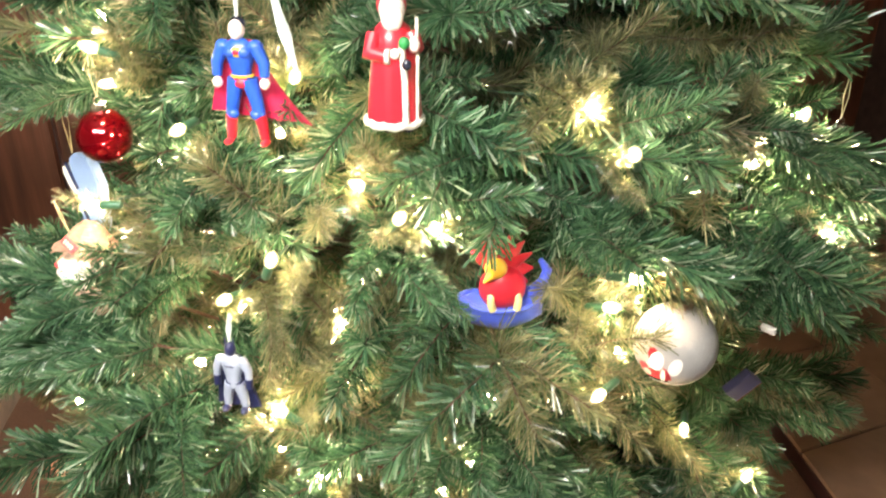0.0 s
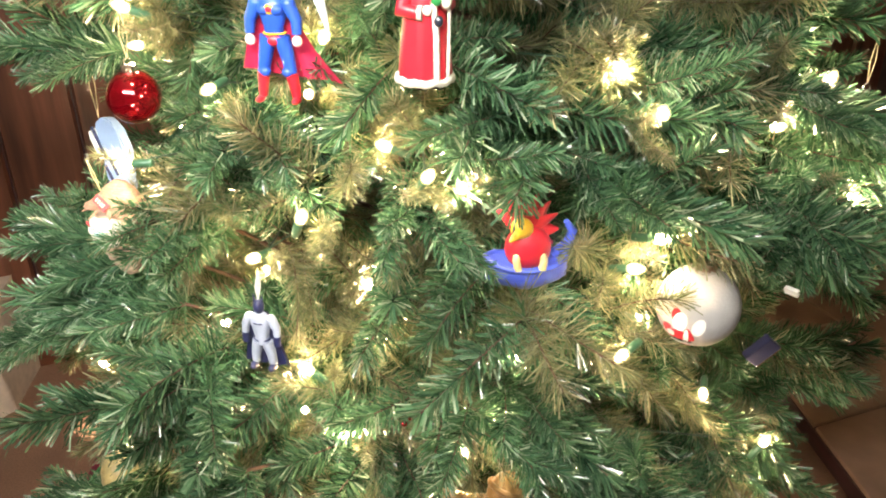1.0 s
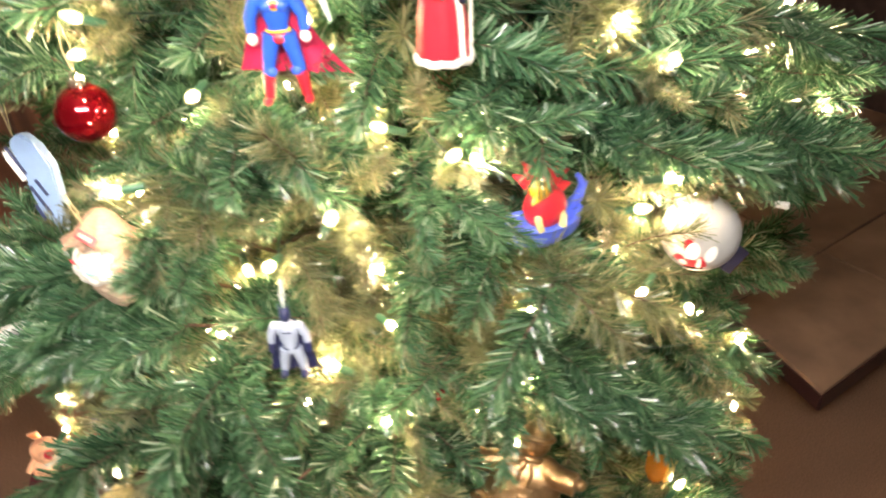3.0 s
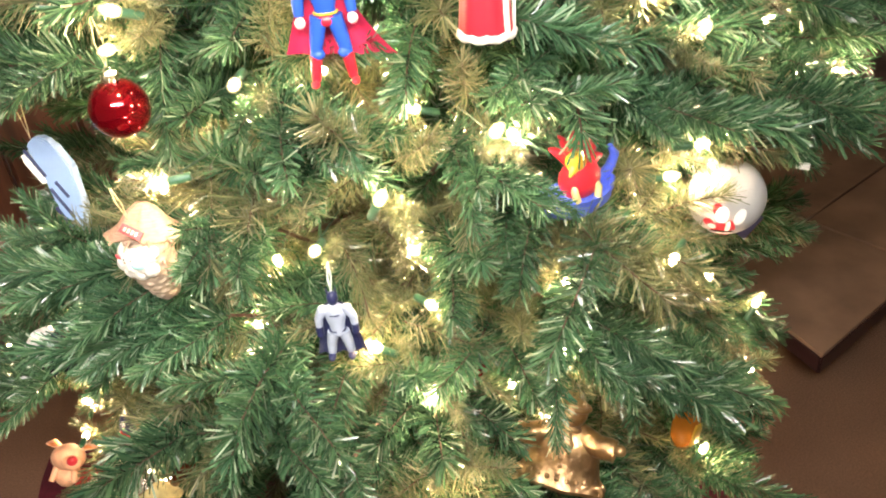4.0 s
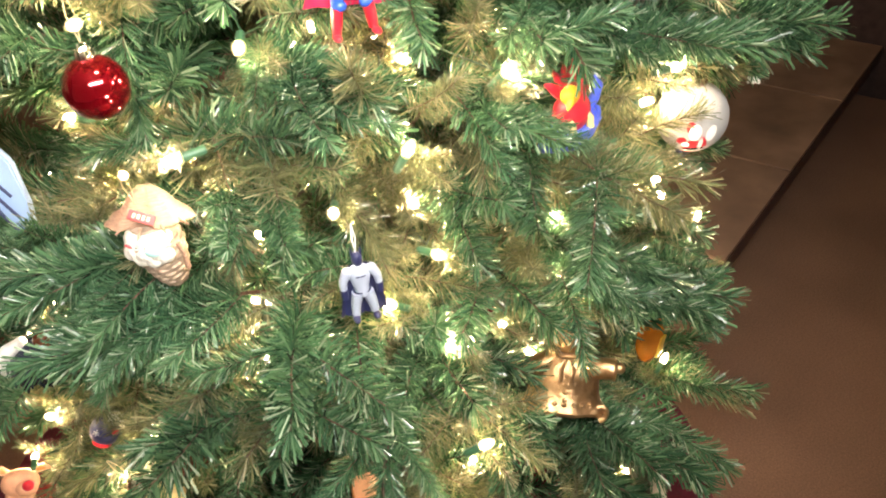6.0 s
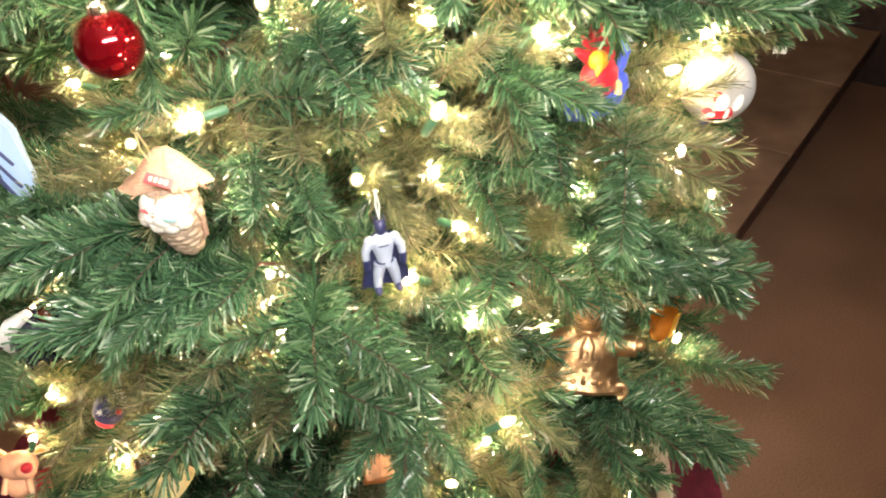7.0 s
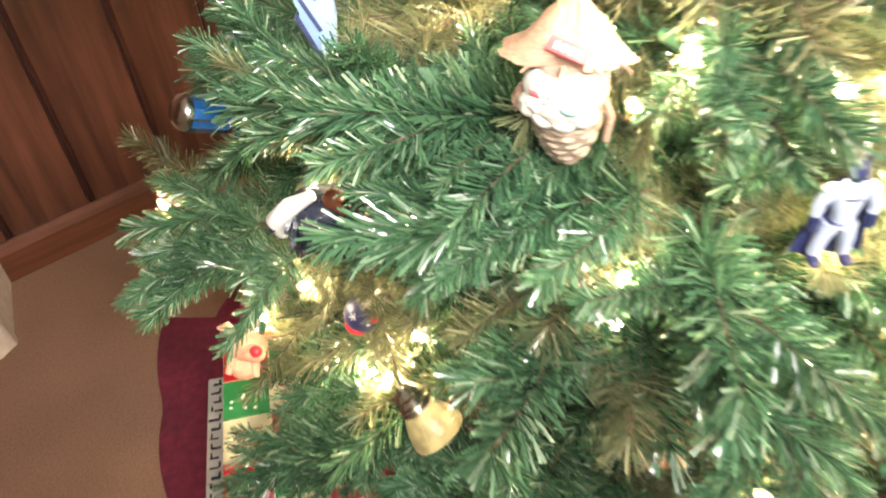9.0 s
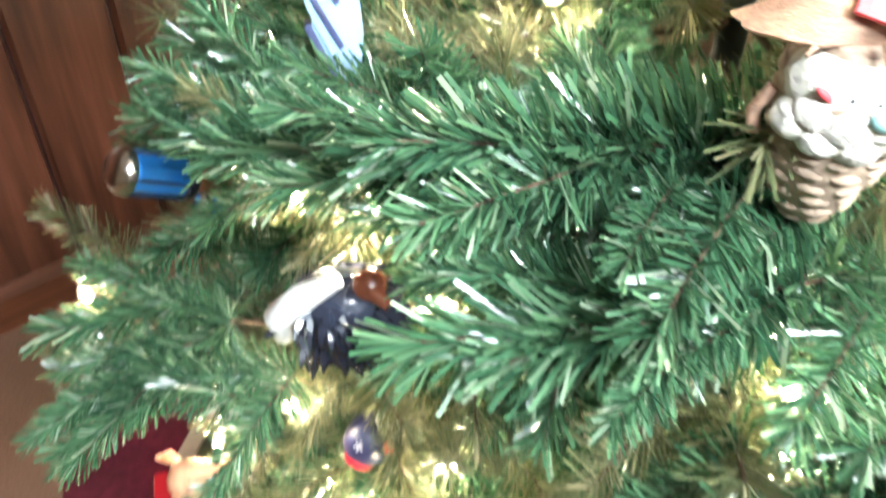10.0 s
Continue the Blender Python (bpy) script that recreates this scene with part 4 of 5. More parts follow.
def boat_bird(place):
    """Red crested bird with a yellow face riding in a blue boat."""
    ob = thing("bird_ornament", pose(*place, 0, 0, 8), "red and yellow bird in a blue boat, a plastic ornament", "ornament")
    bm = bmesh.new()
    prof = []
    for i in range(9):
        t = i / 8 * 2 - 1
        prof.append((t * 0.042, 0.019 * (1 - t * t) ** 0.5 + 0.003, -0.024 + 0.007 * abs(t) ** 2.2))
    rings = []
    for x, w, z in prof:
        rings.append([bm.verts.new((x, w * math.cos(a) * -1, z + 0.0 - (0.025 + 0.006 * (1 - abs(x) / 0.042)) * math.sin(a))) for a in np.linspace(0, math.pi, 9)])
    for a, b in zip(rings, rings[1:]):
        for k in range(8):
            bm.faces.new((a[k], b[k], b[k + 1], a[k + 1]))
        bm.faces.new((a[0], a[8], b[8], b[0]))
    bm.faces.new(rings[0])
    bm.faces.new(rings[-1][::-1])
    hull = part("hull", bm, "periwinkle", ob, "blue plastic boat hull")
    bm = bmesh.new()
    tube(bm, [(x, -w, z) for x, w, z in prof] + [(x, w, z) for x, w, z in prof[::-1]] + [(prof[0][0], -prof[0][1], prof[0][2])], 0.0028, seg=8)
    part("rim", bm, "periwinkle", hull)
    bm = bmesh.new()
    tube(bm, [(0.028, 0.006, -0.02), (0.042, 0.004, -0.008), (0.046, 0.002, 0.008), (0.038, 0, 0.02)], [0.005, 0.006, 0.005, 0.003], seg=8)
    part("stern_curl", bm, "periwinkle", hull)
    bm = bmesh.new()
    ball(bm, (0.0, -0.004, -0.006), (0.024, 0.017, 0.024))
    part("body", bm, "red", ob)
    bm = bmesh.new()
    ball(bm, (-0.008, -0.009, 0.018), (0.0115, 0.0105, 0.0105))
    tube(bm, [(-0.014, -0.016, 0.014), (-0.022, -0.021, 0.009)], [0.005, 0.001], seg=8)
    part("face", bm, "yellow", ob, "yellow face and beak")
    for k in range(9):
        bm = bmesh.new()
        a = radians(150 - k * 26)
        c = Vector((-0.002 + 0.018 * math.cos(a), 0.002, 0.014 + 0.02 * math.sin(a)))
        tip = Vector((-0.002 + 0.034 * math.cos(a), 0.004, 0.014 + 0.037 * math.sin(a)))
        tube(bm, [c * 0.5, c, tip], [0.007, 0.0095, 0.0016], seg=8, flat=0.6)
        part("feather", bm, "red", ob)
    for s in (-1, 1):
        bm = bmesh.new()
        tube(bm, [(s * 0.012, -0.012, -0.006), (s * 0.014, -0.019, -0.013), (s * 0.012, -0.021, -0.023)], [0.004, 0.004, 0.0045], seg=8)
        part("glove", bm, "pale_yellow", ob)
    return ob


boat_bird(BOAT)
ribbon_loop((BOAT[0] - 0.002, BOAT[1] + 0.002, BOAT[2] + 0.05), 0.05, width=0.007, lean=(0.006, 0.008))


def gold_figure(place):
    """Cast figure in a belled coat with wide sleeves, arms held out: one plain mesh."""
    bm = bmesh.new()
    lathe(bm, [(0.046, -0.047), (0.049, -0.043), (0.040, -0.032), (0.038, -0.014), (0.037, 0.002), (0.029, 0.015), (0.012, 0.023)], seg=32,
          wobble=lambda a, z: 0.0025 * math.sin(8 * a) if z < -0.03 else 0.0)
    for v in bm.verts:
        v.co.y *= 0.6
        v.co.x *= 1.12
    ball(bm, (0, -0.004, 0.037), (0.0185, 0.0165, 0.0185), seg=24, rings=16)
    ball(bm, (0, -0.0195, 0.035), (0.0035, 0.0035, 0.0035), seg=10, rings=8)
    tube(bm, [(0.019 * math.cos(t), 0.0175 * math.sin(t) - 0.003, 0.043) for t in np.linspace(0, 6.28, 25)], 0.003, seg=8)
    tube(bm, [(0, -0.001, 0.045), (0.0, 0.0, 0.051), (0.002, 0.001, 0.056), (0.004, 0.001, 0.06)], [0.0175, 0.0145, 0.009, 0.003], seg=18)
    tube(bm, [(0.0165 * math.cos(t), 0.0145 * math.sin(t) - 0.003, 0.0185 - 0.002 * math.sin(t)) for t in np.linspace(0, 6.28, 25)], 0.0032, seg=8)
    for s in (-1, 1):
        lift = 0.008 if s > 0 else 0.0
        tube(bm, [(s * 0.014, -0.002, 0.013), (s * 0.036, -0.009, 0.004 + lift * 0.5), (s * 0.053, -0.015, 0.002 + lift), (s * 0.057, -0.016, 0.002 + lift)],
             [0.0135, 0.013, 0.0125, 0.0115], seg=14)
        tube(bm, [(s * 0.056, -0.016 + 0.0115 * math.cos(t), 0.002 + lift + 0.0115 * math.sin(t)) for t in np.linspace(0, 6.28, 15)], 0.0018, seg=6)
        ball(bm, (s * 0.062, -0.017, 0.004 + lift), (0.007, 0.0065, 0.0065))
        tube(bm, [(s * 0.002, -0.018, 0.016), (s * 0.007, -0.0215, 0.006), (s * 0.006, -0.0235, -0.008)], [0.003, 0.0048, 0.003], seg=8, flat=0.6)
    for k in range(4):
        ball(bm, (0.0, -0.0212 - 0.0012 * k, -0.002 - 0.009 * k), (0.0028, 0.0022, 0.0028), seg=10, rings=6)
    for k in range(11):
        a = math.pi + math.pi * (k + 0.5) / 11
        ball(bm, (0.041 * math.cos(a), 0.0255 * math.sin(a), -0.034), (0.0035, 0.003, 0.003), seg=8, rings=6)
    for s in (-1, 1):
        tube(bm, [(s * (0.045 + 0.008 * math.cos(t) * (1 - t / 9)), -0.014, -0.042 + 0.008 * math.sin(t) * (1 - t / 9)) for t in np.linspace(-1.6, 5.5, 16)], 0.0034, seg=8)
    ob = part("figurine", bm, "gold")
    ob.matrix_world = pose(*place, -30, 6, -35) @ Matrix.Diagonal((1.05, 1.1, 1.12, 1))
    return tagged(ob, "antique gold metal figure with outstretched arms", "ornament")


gold_figure(CHERUB)


def amber_lantern(place):
    ob = thing("glass_ornament", pose(*place, 6, 4, 20) @ Matrix.Diagonal((0.85, 0.85, 1.25, 1)), "amber glass ornament with a yellow panel", "ornament")
    bm = bmesh.new()
    lathe(bm, [(0.006, -0.038), (0.016, -0.034), (0.023, -0.018), (0.024, 0.004), (0.018, 0.022), (0.012, 0.03)], seg=20)
    part("body", bm, "amber", ob)
    bm = bmesh.new()
    box(bm, (0, -0.0235, -0.006), (0.018, 0.004, 0.034), bevel=0.0015)
    part("panel", bm, "yellow", ob, "yellow front panel")
    bm = bmesh.new()
    lathe(bm, [(0.014, 0.029), (0.015, 0.034), (0.008, 0.042), (0.003, 0.046)], seg=16)
    part("cap", bm, "orange", ob)
    hanger(ob, (0, 0, 0.045), 0.03)


amber_lantern(AMBER)


def cone_gnome(place):
    """Pine cone body, white woolly beard, wide straw hat with a small label."""
    ob = thing("pine_cone_ornament", pose(*place, 12, 0, -38) @ Matrix.Scale(0.92, 4), "pine cone gnome with a white beard and straw hat", "ornament")
    bm = bmesh.new()
    lathe(bm, [(0.007, -0.062), (0.015, -0.054), (0.0222, -0.03), (0.0262, -0.008), (0.0262, 0.012), (0.016, 0.028)], seg=18)
    core = part("cone", bm, "cone", ob)
    bm = bmesh.new()
    for r in range(9):
        z = -0.057 + r * 0.0085
        rad = float(np.interp(z, [-0.062, -0.052, -0.03, -0.008, 0.02], [0.007, 0.0137, 0.0202, 0.0242, 0.0242]))
        n = 6 + r
        for k in range(n):
            a = 2 * math.pi * (k + 0.5 * (r % 2)) / n
            c = Vector((rad * math.cos(a), rad * math.sin(a), z))
            ball(bm, c, (0.0036, 0.0068, 0.0034), turn=(0, 18, math.degrees(a)), seg=8, rings=5)
    part("scale_cover", bm, "cone", core)["kind"] = "stuff"
    bm = bmesh.new()
    ball(bm, (0, -0.008, 0.012), (0.0255, 0.019, 0.016), seg=20, rings=14)
    for x, z, r in ((-0.017, 0.0, 0.010), (-0.007, -0.004, 0.010), (0.005, -0.005, 0.010), (0.016, -0.001, 0.010), (0.0, 0.004, 0.013), (-0.011, 0.006, 0.01), (0.011, 0.005, 0.01)):
        ball(bm, (x, -0.021 + 14 * x * x, z), (r, 0.009, r * 0.9))
    part("beard", bm, "wool", ob, "fluffy white beard")
    bm = bmesh.new()
    ball(bm, (0.012, -0.026, 0.011), (0.008, 0.004, 0.005), turn=(0, 12, 18))
    part("scarf", bm, "aqua", ob, "pale turquoise patch at the side of the face")
    bm = bmesh.new()
    ball(bm, (-0.012, -0.0245, 0.017), (0.0045, 0.0016, 0.0016), turn=(0, 40, 0))
    part("cheek", bm, "pink", ob)
    for x in (-0.003, 0.006):
        bm = bmesh.new()
        ball(bm, (x, -0.0272, 0.018), (0.0008, 0.0008, 0.001), seg=10, rings=6)
        part("eye", bm, "black", ob)
    bm = bmesh.new()
    lathe(bm, [(0.036, 0.017), (0.038, 0.0185), (0.030, 0.0265), (0.0235, 0.034), (0.0165, 0.0435), (0.005, 0.053)], seg=36,
          wobble=lambda a, z: (0.0035 * math.sin(5 * a) + 0.002 * math.sin(11 * a) + 0.012 * max(0.0, math.cos(a - 3.5)) ** 4 - 0.015 * max(0.0, math.cos(a - 4.8)) ** 2) * (1 if z < 0.02 else 0.35))
    hat = part("hat", bm, "straw", ob, "frayed straw hat")
    hat.matrix_local = pose(0, 0.005, 0.003, -22, 0, 0)
    bm = bmesh.new()
    box(bm, (0.004, -0.0255, 0.0305), (0.027, 0.0025, 0.010), turn=(-38, 14, 0), bevel=0.0008)
    label = part("label", bm, "pink", hat, "small red label with pale bars")
    bm = bmesh.new()
    for k in range(4):
        box(bm, (-0.003 + k * 0.0048, -0.0264, 0.0328 - 0.0012 * k), (0.0028, 0.001, 0.0045), turn=(-38, 14, 0))
    part("bars", bm, "cream", label, smooth=False)
    for k in range(9):
        bm = bmesh.new()
        a = radians(-160 + k * 38)
        tube(bm, [(0.03 * math.cos(a), 0.03 * math.sin(a), 0.021), (0.041 * math.cos(a), 0.041 * math.sin(a), 0.017 - 0.002 * (k % 3))], [0.002, 0.0008], seg=6)
        part("straw_end", bm, "straw", hat)
    for s in (-1, 1):
        bm = bmesh.new()
        tube(bm, [(s * 0.027, -0.006, 0.004), (s * 0.032, -0.009, -0.006), (s * 0.03, -0.012, -0.020 - 0.006 * s)], [0.0028, 0.003, 0.0028], seg=8)
        part("arm", bm, "straw", ob)
    hanger(ob, (0, 0, 0.053), 0.04)


cone_gnome(CONE)


def toy_shuttle(place):
    """Pale blue stepped toy hull with a side pod, dark slots and a dark keel."""
    ob = thing("toy_ornament", pose(*place, -14, 0, -10) @ Matrix.Scale(1.14, 4), "ice-blue plastic toy with dark slots, hung on a thread", "ornament")
    bm = bmesh.new()
    prism(bm, [(-0.02, 0.0461), (-0.0149, 0.0551), (-0.0068, 0.0585), (0.0016, 0.0553), (0.0099, 0.044), (0.023, 0.0212), (0.0256, -0.0278), (0.0215, -0.0619), (0.0146, -0.0616), (-0.003, -0.0214), (-0.0007, -0.0139), (-0.0086, 0.0026), (-0.005, 0.0145)], 0.02, bevel=0.0025)
    part("hull", bm, "ice", ob, smooth=False)
    bm = bmesh.new()
    prism(bm, [(-0.0262, 0.0421), (-0.0208, 0.0435), (-0.0056, 0.0123), (-0.0104, 0.0029), (-0.0272, 0.0342)], 0.026, bevel=0.003)
    part("pod", bm, "white", ob, "white side pod", smooth=False)
    for (x0, z0), (x1, z1) in [[(0.0026, 0.007), (0.0132, -0.0123)], [(-0.0043, -0.0003), (0.0136, -0.0355)], [(-0.022, 0.0451), (-0.0057, 0.0135)]]:
        bm = bmesh.new()
        size = math.hypot(x1 - x0, z1 - z0)
        box(bm, ((x0 + x1) / 2, -0.0105, (z0 + z1) / 2), (size, 0.003, 0.0032), turn=(0, -math.degrees(math.atan2(z1 - z0, x1 - x0)), 0), bevel=0.0006)
        part("slot", bm, "slot", ob)
    bm = bmesh.new()
    prism(bm, [(-0.003, -0.0214), (0.0146, -0.0616), (0.0129, -0.0639), (0.0096, -0.0578), (-0.0062, -0.024)], 0.018, bevel=0.0008)
    part("keel", bm, "slot", ob, "dark blue underside", smooth=False)
    string = thing("thread_loop", pose(place[0] - 0.012, place[1] + 0.006, place[2] + 0.066), "thin gold thread loop for a toy", "thread")
    hanger(string, (0, 0, 0), 0.09)


toy_shuttle(TOY)


def critter(place):
    """Black shaggy animal with a broad white back stripe."""
    ob = thing("animal_ornament", pose(*place, 0, -22, -30), "shaggy black animal figure with a white back stripe", "ornament")
    g = np.random.default_rng(4)
    bm = bmesh.new()
    ball(bm, (0, 0, 0), (0.033, 0.023, 0.023), seg=20, rings=14)
    part("body", bm, "black", ob)
    bm = bmesh.new()
    for k in range(190):
        a, b = g.uniform(0, 6.28), g.uniform(-1.1, 0.8)
        p = Vector((0.034 * math.cos(a) * math.cos(b), 0.025 * math.sin(a) * math.cos(b), 0.025 * math.sin(b)))
        d = p * 0.22 + Vector((g.normal(0, 0.005), g.normal(0, 0.005), -0.014 * g.uniform(0.6, 1.3)))
        tube(bm, [p * 0.9, p + d * 0.6, p + d], [0.0036, 0.003, 0.0007], 0, 5)
    part("fur", bm, "black", ob)["kind"] = "stuff"
    for s in (-1, 1):
        bm = bmesh.new()
        tube(bm, [(s * 0.018, -0.008, -0.018), (s * 0.02, -0.01, -0.034)], [0.0075, 0.006], 0, 8)
        part("leg", bm, "black", ob)
    bm = bmesh.new()
    tube(bm, [(-0.036, -0.008, -0.008), (-0.026, -0.016, 0.012), (-0.004, -0.018, 0.023), (0.018, -0.012, 0.026)], [0.0085, 0.011, 0.0105, 0.006], 0, 14, 0.8)
    part("back_stripe", bm, "white", ob, "broad smooth white stripe")
    bm = bmesh.new()
    ball(bm, (0.03, -0.006, 0.014), (0.011, 0.010, 0.010), seg=14, rings=10)
    tube(bm, [(0.034, -0.012, 0.012), (0.042, -0.018, 0.006)], [0.006, 0.003], seg=8)
    part("head", bm, "brown", ob, "dark brown head")
    return ob


critter(CRITTER)


def blue_can(place):
    ob = thing("lantern_ornament", pose(*place, 60, 0, -65) @ Matrix.Scale(1.1, 4), "metallic blue lantern ornament with silver ends", "ornament", "blue lanterns on the tree")
    bm = bmesh.new()
    lathe(bm, [(0.016, -0.024), (0.0175, -0.02), (0.0175, 0.02), (0.016, 0.024)], seg=10)
    part("body", bm, "canblue", ob, smooth=False)
    for s in (-1, 1):
        bm = bmesh.new()
        lathe(bm, sorted([(0.012, s * 0.036), (0.019, s * 0.03), (0.0195, s * 0.024), (0.017, s * 0.0225)], key=lambda p: p[1]), seg=18)
        part("end_cap", bm, "silver" if s > 0 else "black", ob)
    for k in range(5):
        bm = bmesh.new()
        a = 2 * math.pi * k / 5
        tube(bm, [(0.0185 * math.cos(a), 0.0185 * math.sin(a), -0.026), (0.0185 * math.cos(a), 0.0185 * math.sin(a), 0.026)], 0.0012, seg=6)
        part("rib", bm, "black", ob)
    return ob


blue_can(CAN)
blue_can((-0.575, 1.262, 0.735)).scale = (0.6, 0.6, 0.6)


def navy_snowball(place):
    ob = thing("bauble", pose(*place, -35, 25, -30), "small navy and white bauble with a red dot", "bauble", "baubles on the tree")
    bm = bmesh.new()
    ball(bm, (0, 0, 0), (0.021, 0.021, 0.022), seg=24, rings=16)
    part("glass_ball", bm, "navy", ob)
    bm = bmesh.new()
    ball(bm, (0.006, -0.002, 0.0155), (0.0135, 0.0135, 0.0135), seg=20, rings=12)
    part("white_cap", bm, "white", ob)
    bm = bmesh.new()
    ball(bm, (0.014, -0.019, 0.006), (0.0048, 0.0045, 0.0048), seg=12, rings=8)
    part("nose", bm, "red", ob)
    bm = bmesh.new()
    for k in range(6):
        box(bm, (-0.008, -0.0198, -0.002), (0.0012, 0.001, 0.009), turn=(0, 60 * k, 0))
    part("snowflake", bm, "white", ob, smooth=False)
    bm = bmesh.new()
    ball(bm, (0.0, 0.0, -0.019), (0.013, 0.013, 0.007), seg=16, rings=8)
    part("red_base", bm, "red", ob)


navy_snowball(NAVY)


def bell(place):
    ob = thing("bell_ornament", pose(*place, -28, -32, 0), "pale yellow glazed bell with a silver neck", "ornament")
    bm = bmesh.new()
    lathe(bm, [(0.028, -0.026), (0.029, -0.023), (0.025, -0.008), (0.018, 0.006), (0.0125, 0.012)], seg=26)
    part("skirt", bm, "pale_yellow", ob)
    bm = bmesh.new()
    for z in (0.0115, 0.0155):
        tube(bm, [(0.0145 * math.cos(t), 0.0145 * math.sin(t), z) for t in np.linspace(0, 6.28, 21)], 0.0024, seg=8)
    part("collar", bm, "silver", ob)
    bm = bmesh.new()
    lathe(bm, [(0.0125, 0.016), (0.0145, 0.02), (0.0115, 0.024), (0.013, 0.028), (0.0095, 0.033), (0.0035, 0.038)], seg=20, wobble=lambda a, z: 0.0008 * math.cos(9 * a))
    part("crown", bm, "silver", ob, "ribbed silver crown")
    hanger(ob, (0, 0, 0.037), 0.035)


bell(BELL)


def curved_stick(place):
    ob = thing("pipe_ornament", pose(*place, 0, 0, -12), "curved brown varnished wooden ornament", "ornament")
    bm = bmesh.new()
    tube(bm, [(-0.04, 0.0, -0.022), (-0.03, -0.002, -0.006), (-0.012, -0.003, 0.006), (0.01, -0.003, 0.01), (0.03, 0, 0.008)], [0.0075, 0.009, 0.0095, 0.0095, 0.0095], seg=14)
    part("bow", bm, "brown", ob)
    bm = bmesh.new()
    lathe(bm, [(0.0105, -0.004), (0.0115, 0.0), (0.0105, 0.004)], seg=14)
    r = part("end_ring", bm, "gold", ob)
    r.matrix_local = pose(0.031, 0, 0.008, 0, 90, 0)
    hanger(ob, (0.0, 0, 0.017), 0.04)


curved_stick(HOOK)


def deer_head(place):
    """Peach felt animal with a red nose: one plain mesh."""
    bm = bmesh.new()
    ball(bm, (0, 0, 0), (0.024, 0.02, 0.019), 0, seg=20, rings=14)
    ball(bm, (0.012, -0.017, -0.005), (0.014, 0.013, 0.011), 0)
    ball(bm, (0.016, -0.027, -0.001), (0.0075, 0.007, 0.007), 1)
    for s in (-1, 1):
        tube(bm, [(s * 0.014, 0.004, 0.012), (s * 0.026, 0.006, 0.018), (s * 0.036, 0.004, 0.016)], [0.004, 0.007, 0.0015], 0, 10, 0.5)
        tube(bm, [(s * 0.016, 0.004, 0.013), (s * 0.024, 0.003, 0.017), (s * 0.031, 0.001, 0.0155)], [0.002, 0.0042, 0.001], 2, 8, 0.6)
        tube(bm, [(s * 0.012, -0.004, -0.014), (s * 0.016, -0.008, -0.034)], [0.0055, 0.004], 0, 8)
    ball(bm, (0.0, 0.006, -0.024), (0.018, 0.016, 0.018), 0)
    ob = part("figurine", bm, ["peach", "red", "orange"])
    ob.matrix_world = pose(*place, -42, 10, -16) @ Matrix.Scale(1.15, 4)
    return tagged(ob, "peach felt animal with a shiny red nose", "ornament")


deer_head(DEER)


def drum(place):
    ob = thing("drum_ornament", pose(*place, 24, 18, -10), "small orange house-shaped wooden ornament", "ornament")
    bm = bmesh.new()
    box(bm, (0, 0, -0.006), (0.03, 0.026, 0.03), bevel=0.002)
    part("body", bm, "orange", ob, smooth=False)
    bm = bmesh.new()
    prism(bm, [(-0.021, 0.009), (0.021, 0.009), (0.002, 0.027), (-0.002, 0.027)], 0.032, bevel=0.0012)
    part("roof", bm, "peach", ob, smooth=False)
    hanger(ob, (0, 0, 0.027), 0.03)


drum(DRUM)


def navy_box(place):
    ob = thing("book_ornament", pose(*place, 12, 40, 20) @ Matrix.Scale(0.75, 4), "dark navy book-shaped ornament with a silver edge", "ornament")
    bm = bmesh.new()
    box(bm, (0, 0, 0), (0.034, 0.016, 0.052), bevel=0.0018)
    part("cover", bm, "navy", ob, smooth=False)
    bm = bmesh.new()
    box(bm, (0.0166, -0.006, 0), (0.003, 0.005, 0.05), bevel=0.0006)
    part("pages", bm, "silver", ob, smooth=False)
    hanger(ob, (0, 0, 0.026), 0.03)


navy_box(BOX)


def light_clip(place, turn):
    """Pale connector of the light string."""
    ob = thing("plug_connector", pose(*place, *turn) @ Matrix.Scale(0.62, 4), "small pale grey plug of the light string", "plug", "plugs of the light string")
    bm = bmesh.new()
    box(bm, (0, 0, 0), (0.012, 0.008, 0.024), bevel=0.0015)
    part("body", bm, "white", ob, smooth=False)
    for s in (-1, 1):
        bm = bmesh.new()
        tube(bm, [(s * 0.003, 0, 0.012), (s * 0.004, 0, 0.02)], 0.0012, seg=6)
        part("prong", bm, "silver", ob)


light_clip((-0.293, 0.915, 0.815), (30, 50, 20))
light_clip((0.345, 0.815, 0.975), (80, 70, 30))
light_clip((0.093, 0.885, 1.142), (20, 80, 10))
ribbon_loop((-0.112, 0.832, 1.222), 0.07, width=0.006, lean=(-0.022, 0.02))


def berry(place):
    ob = thing("berry_ornament", pose(*place), "tiny shiny red berry ornament among the needles", "ornament")
    bm = bmesh.new()
    for dx, dz in ((0, 0), (0.006, 0.002), (0.002, -0.0055)):
        ball(bm, (dx, 0, dz), (0.0038, 0.0038, 0.0038), seg=14, rings=10)
    part("berries", bm, "red_glass", ob)
    bm = bmesh.new()
    tube(bm, [(0.004, 0, 0.0), (0.004, 0.004, 0.02)], 0.001, seg=6)
    part("stalk", bm, "wire", ob)


berry((-0.05, 0.80, 0.806))

# ---------------------------------------------------------------- under the tree
skirt = thing("tree_skirt", pose(-0.14, 1.29, 0), "burgundy velvet tree skirt with a scalloped edge and pale band", "tree skirt")
bm = bmesh.new()


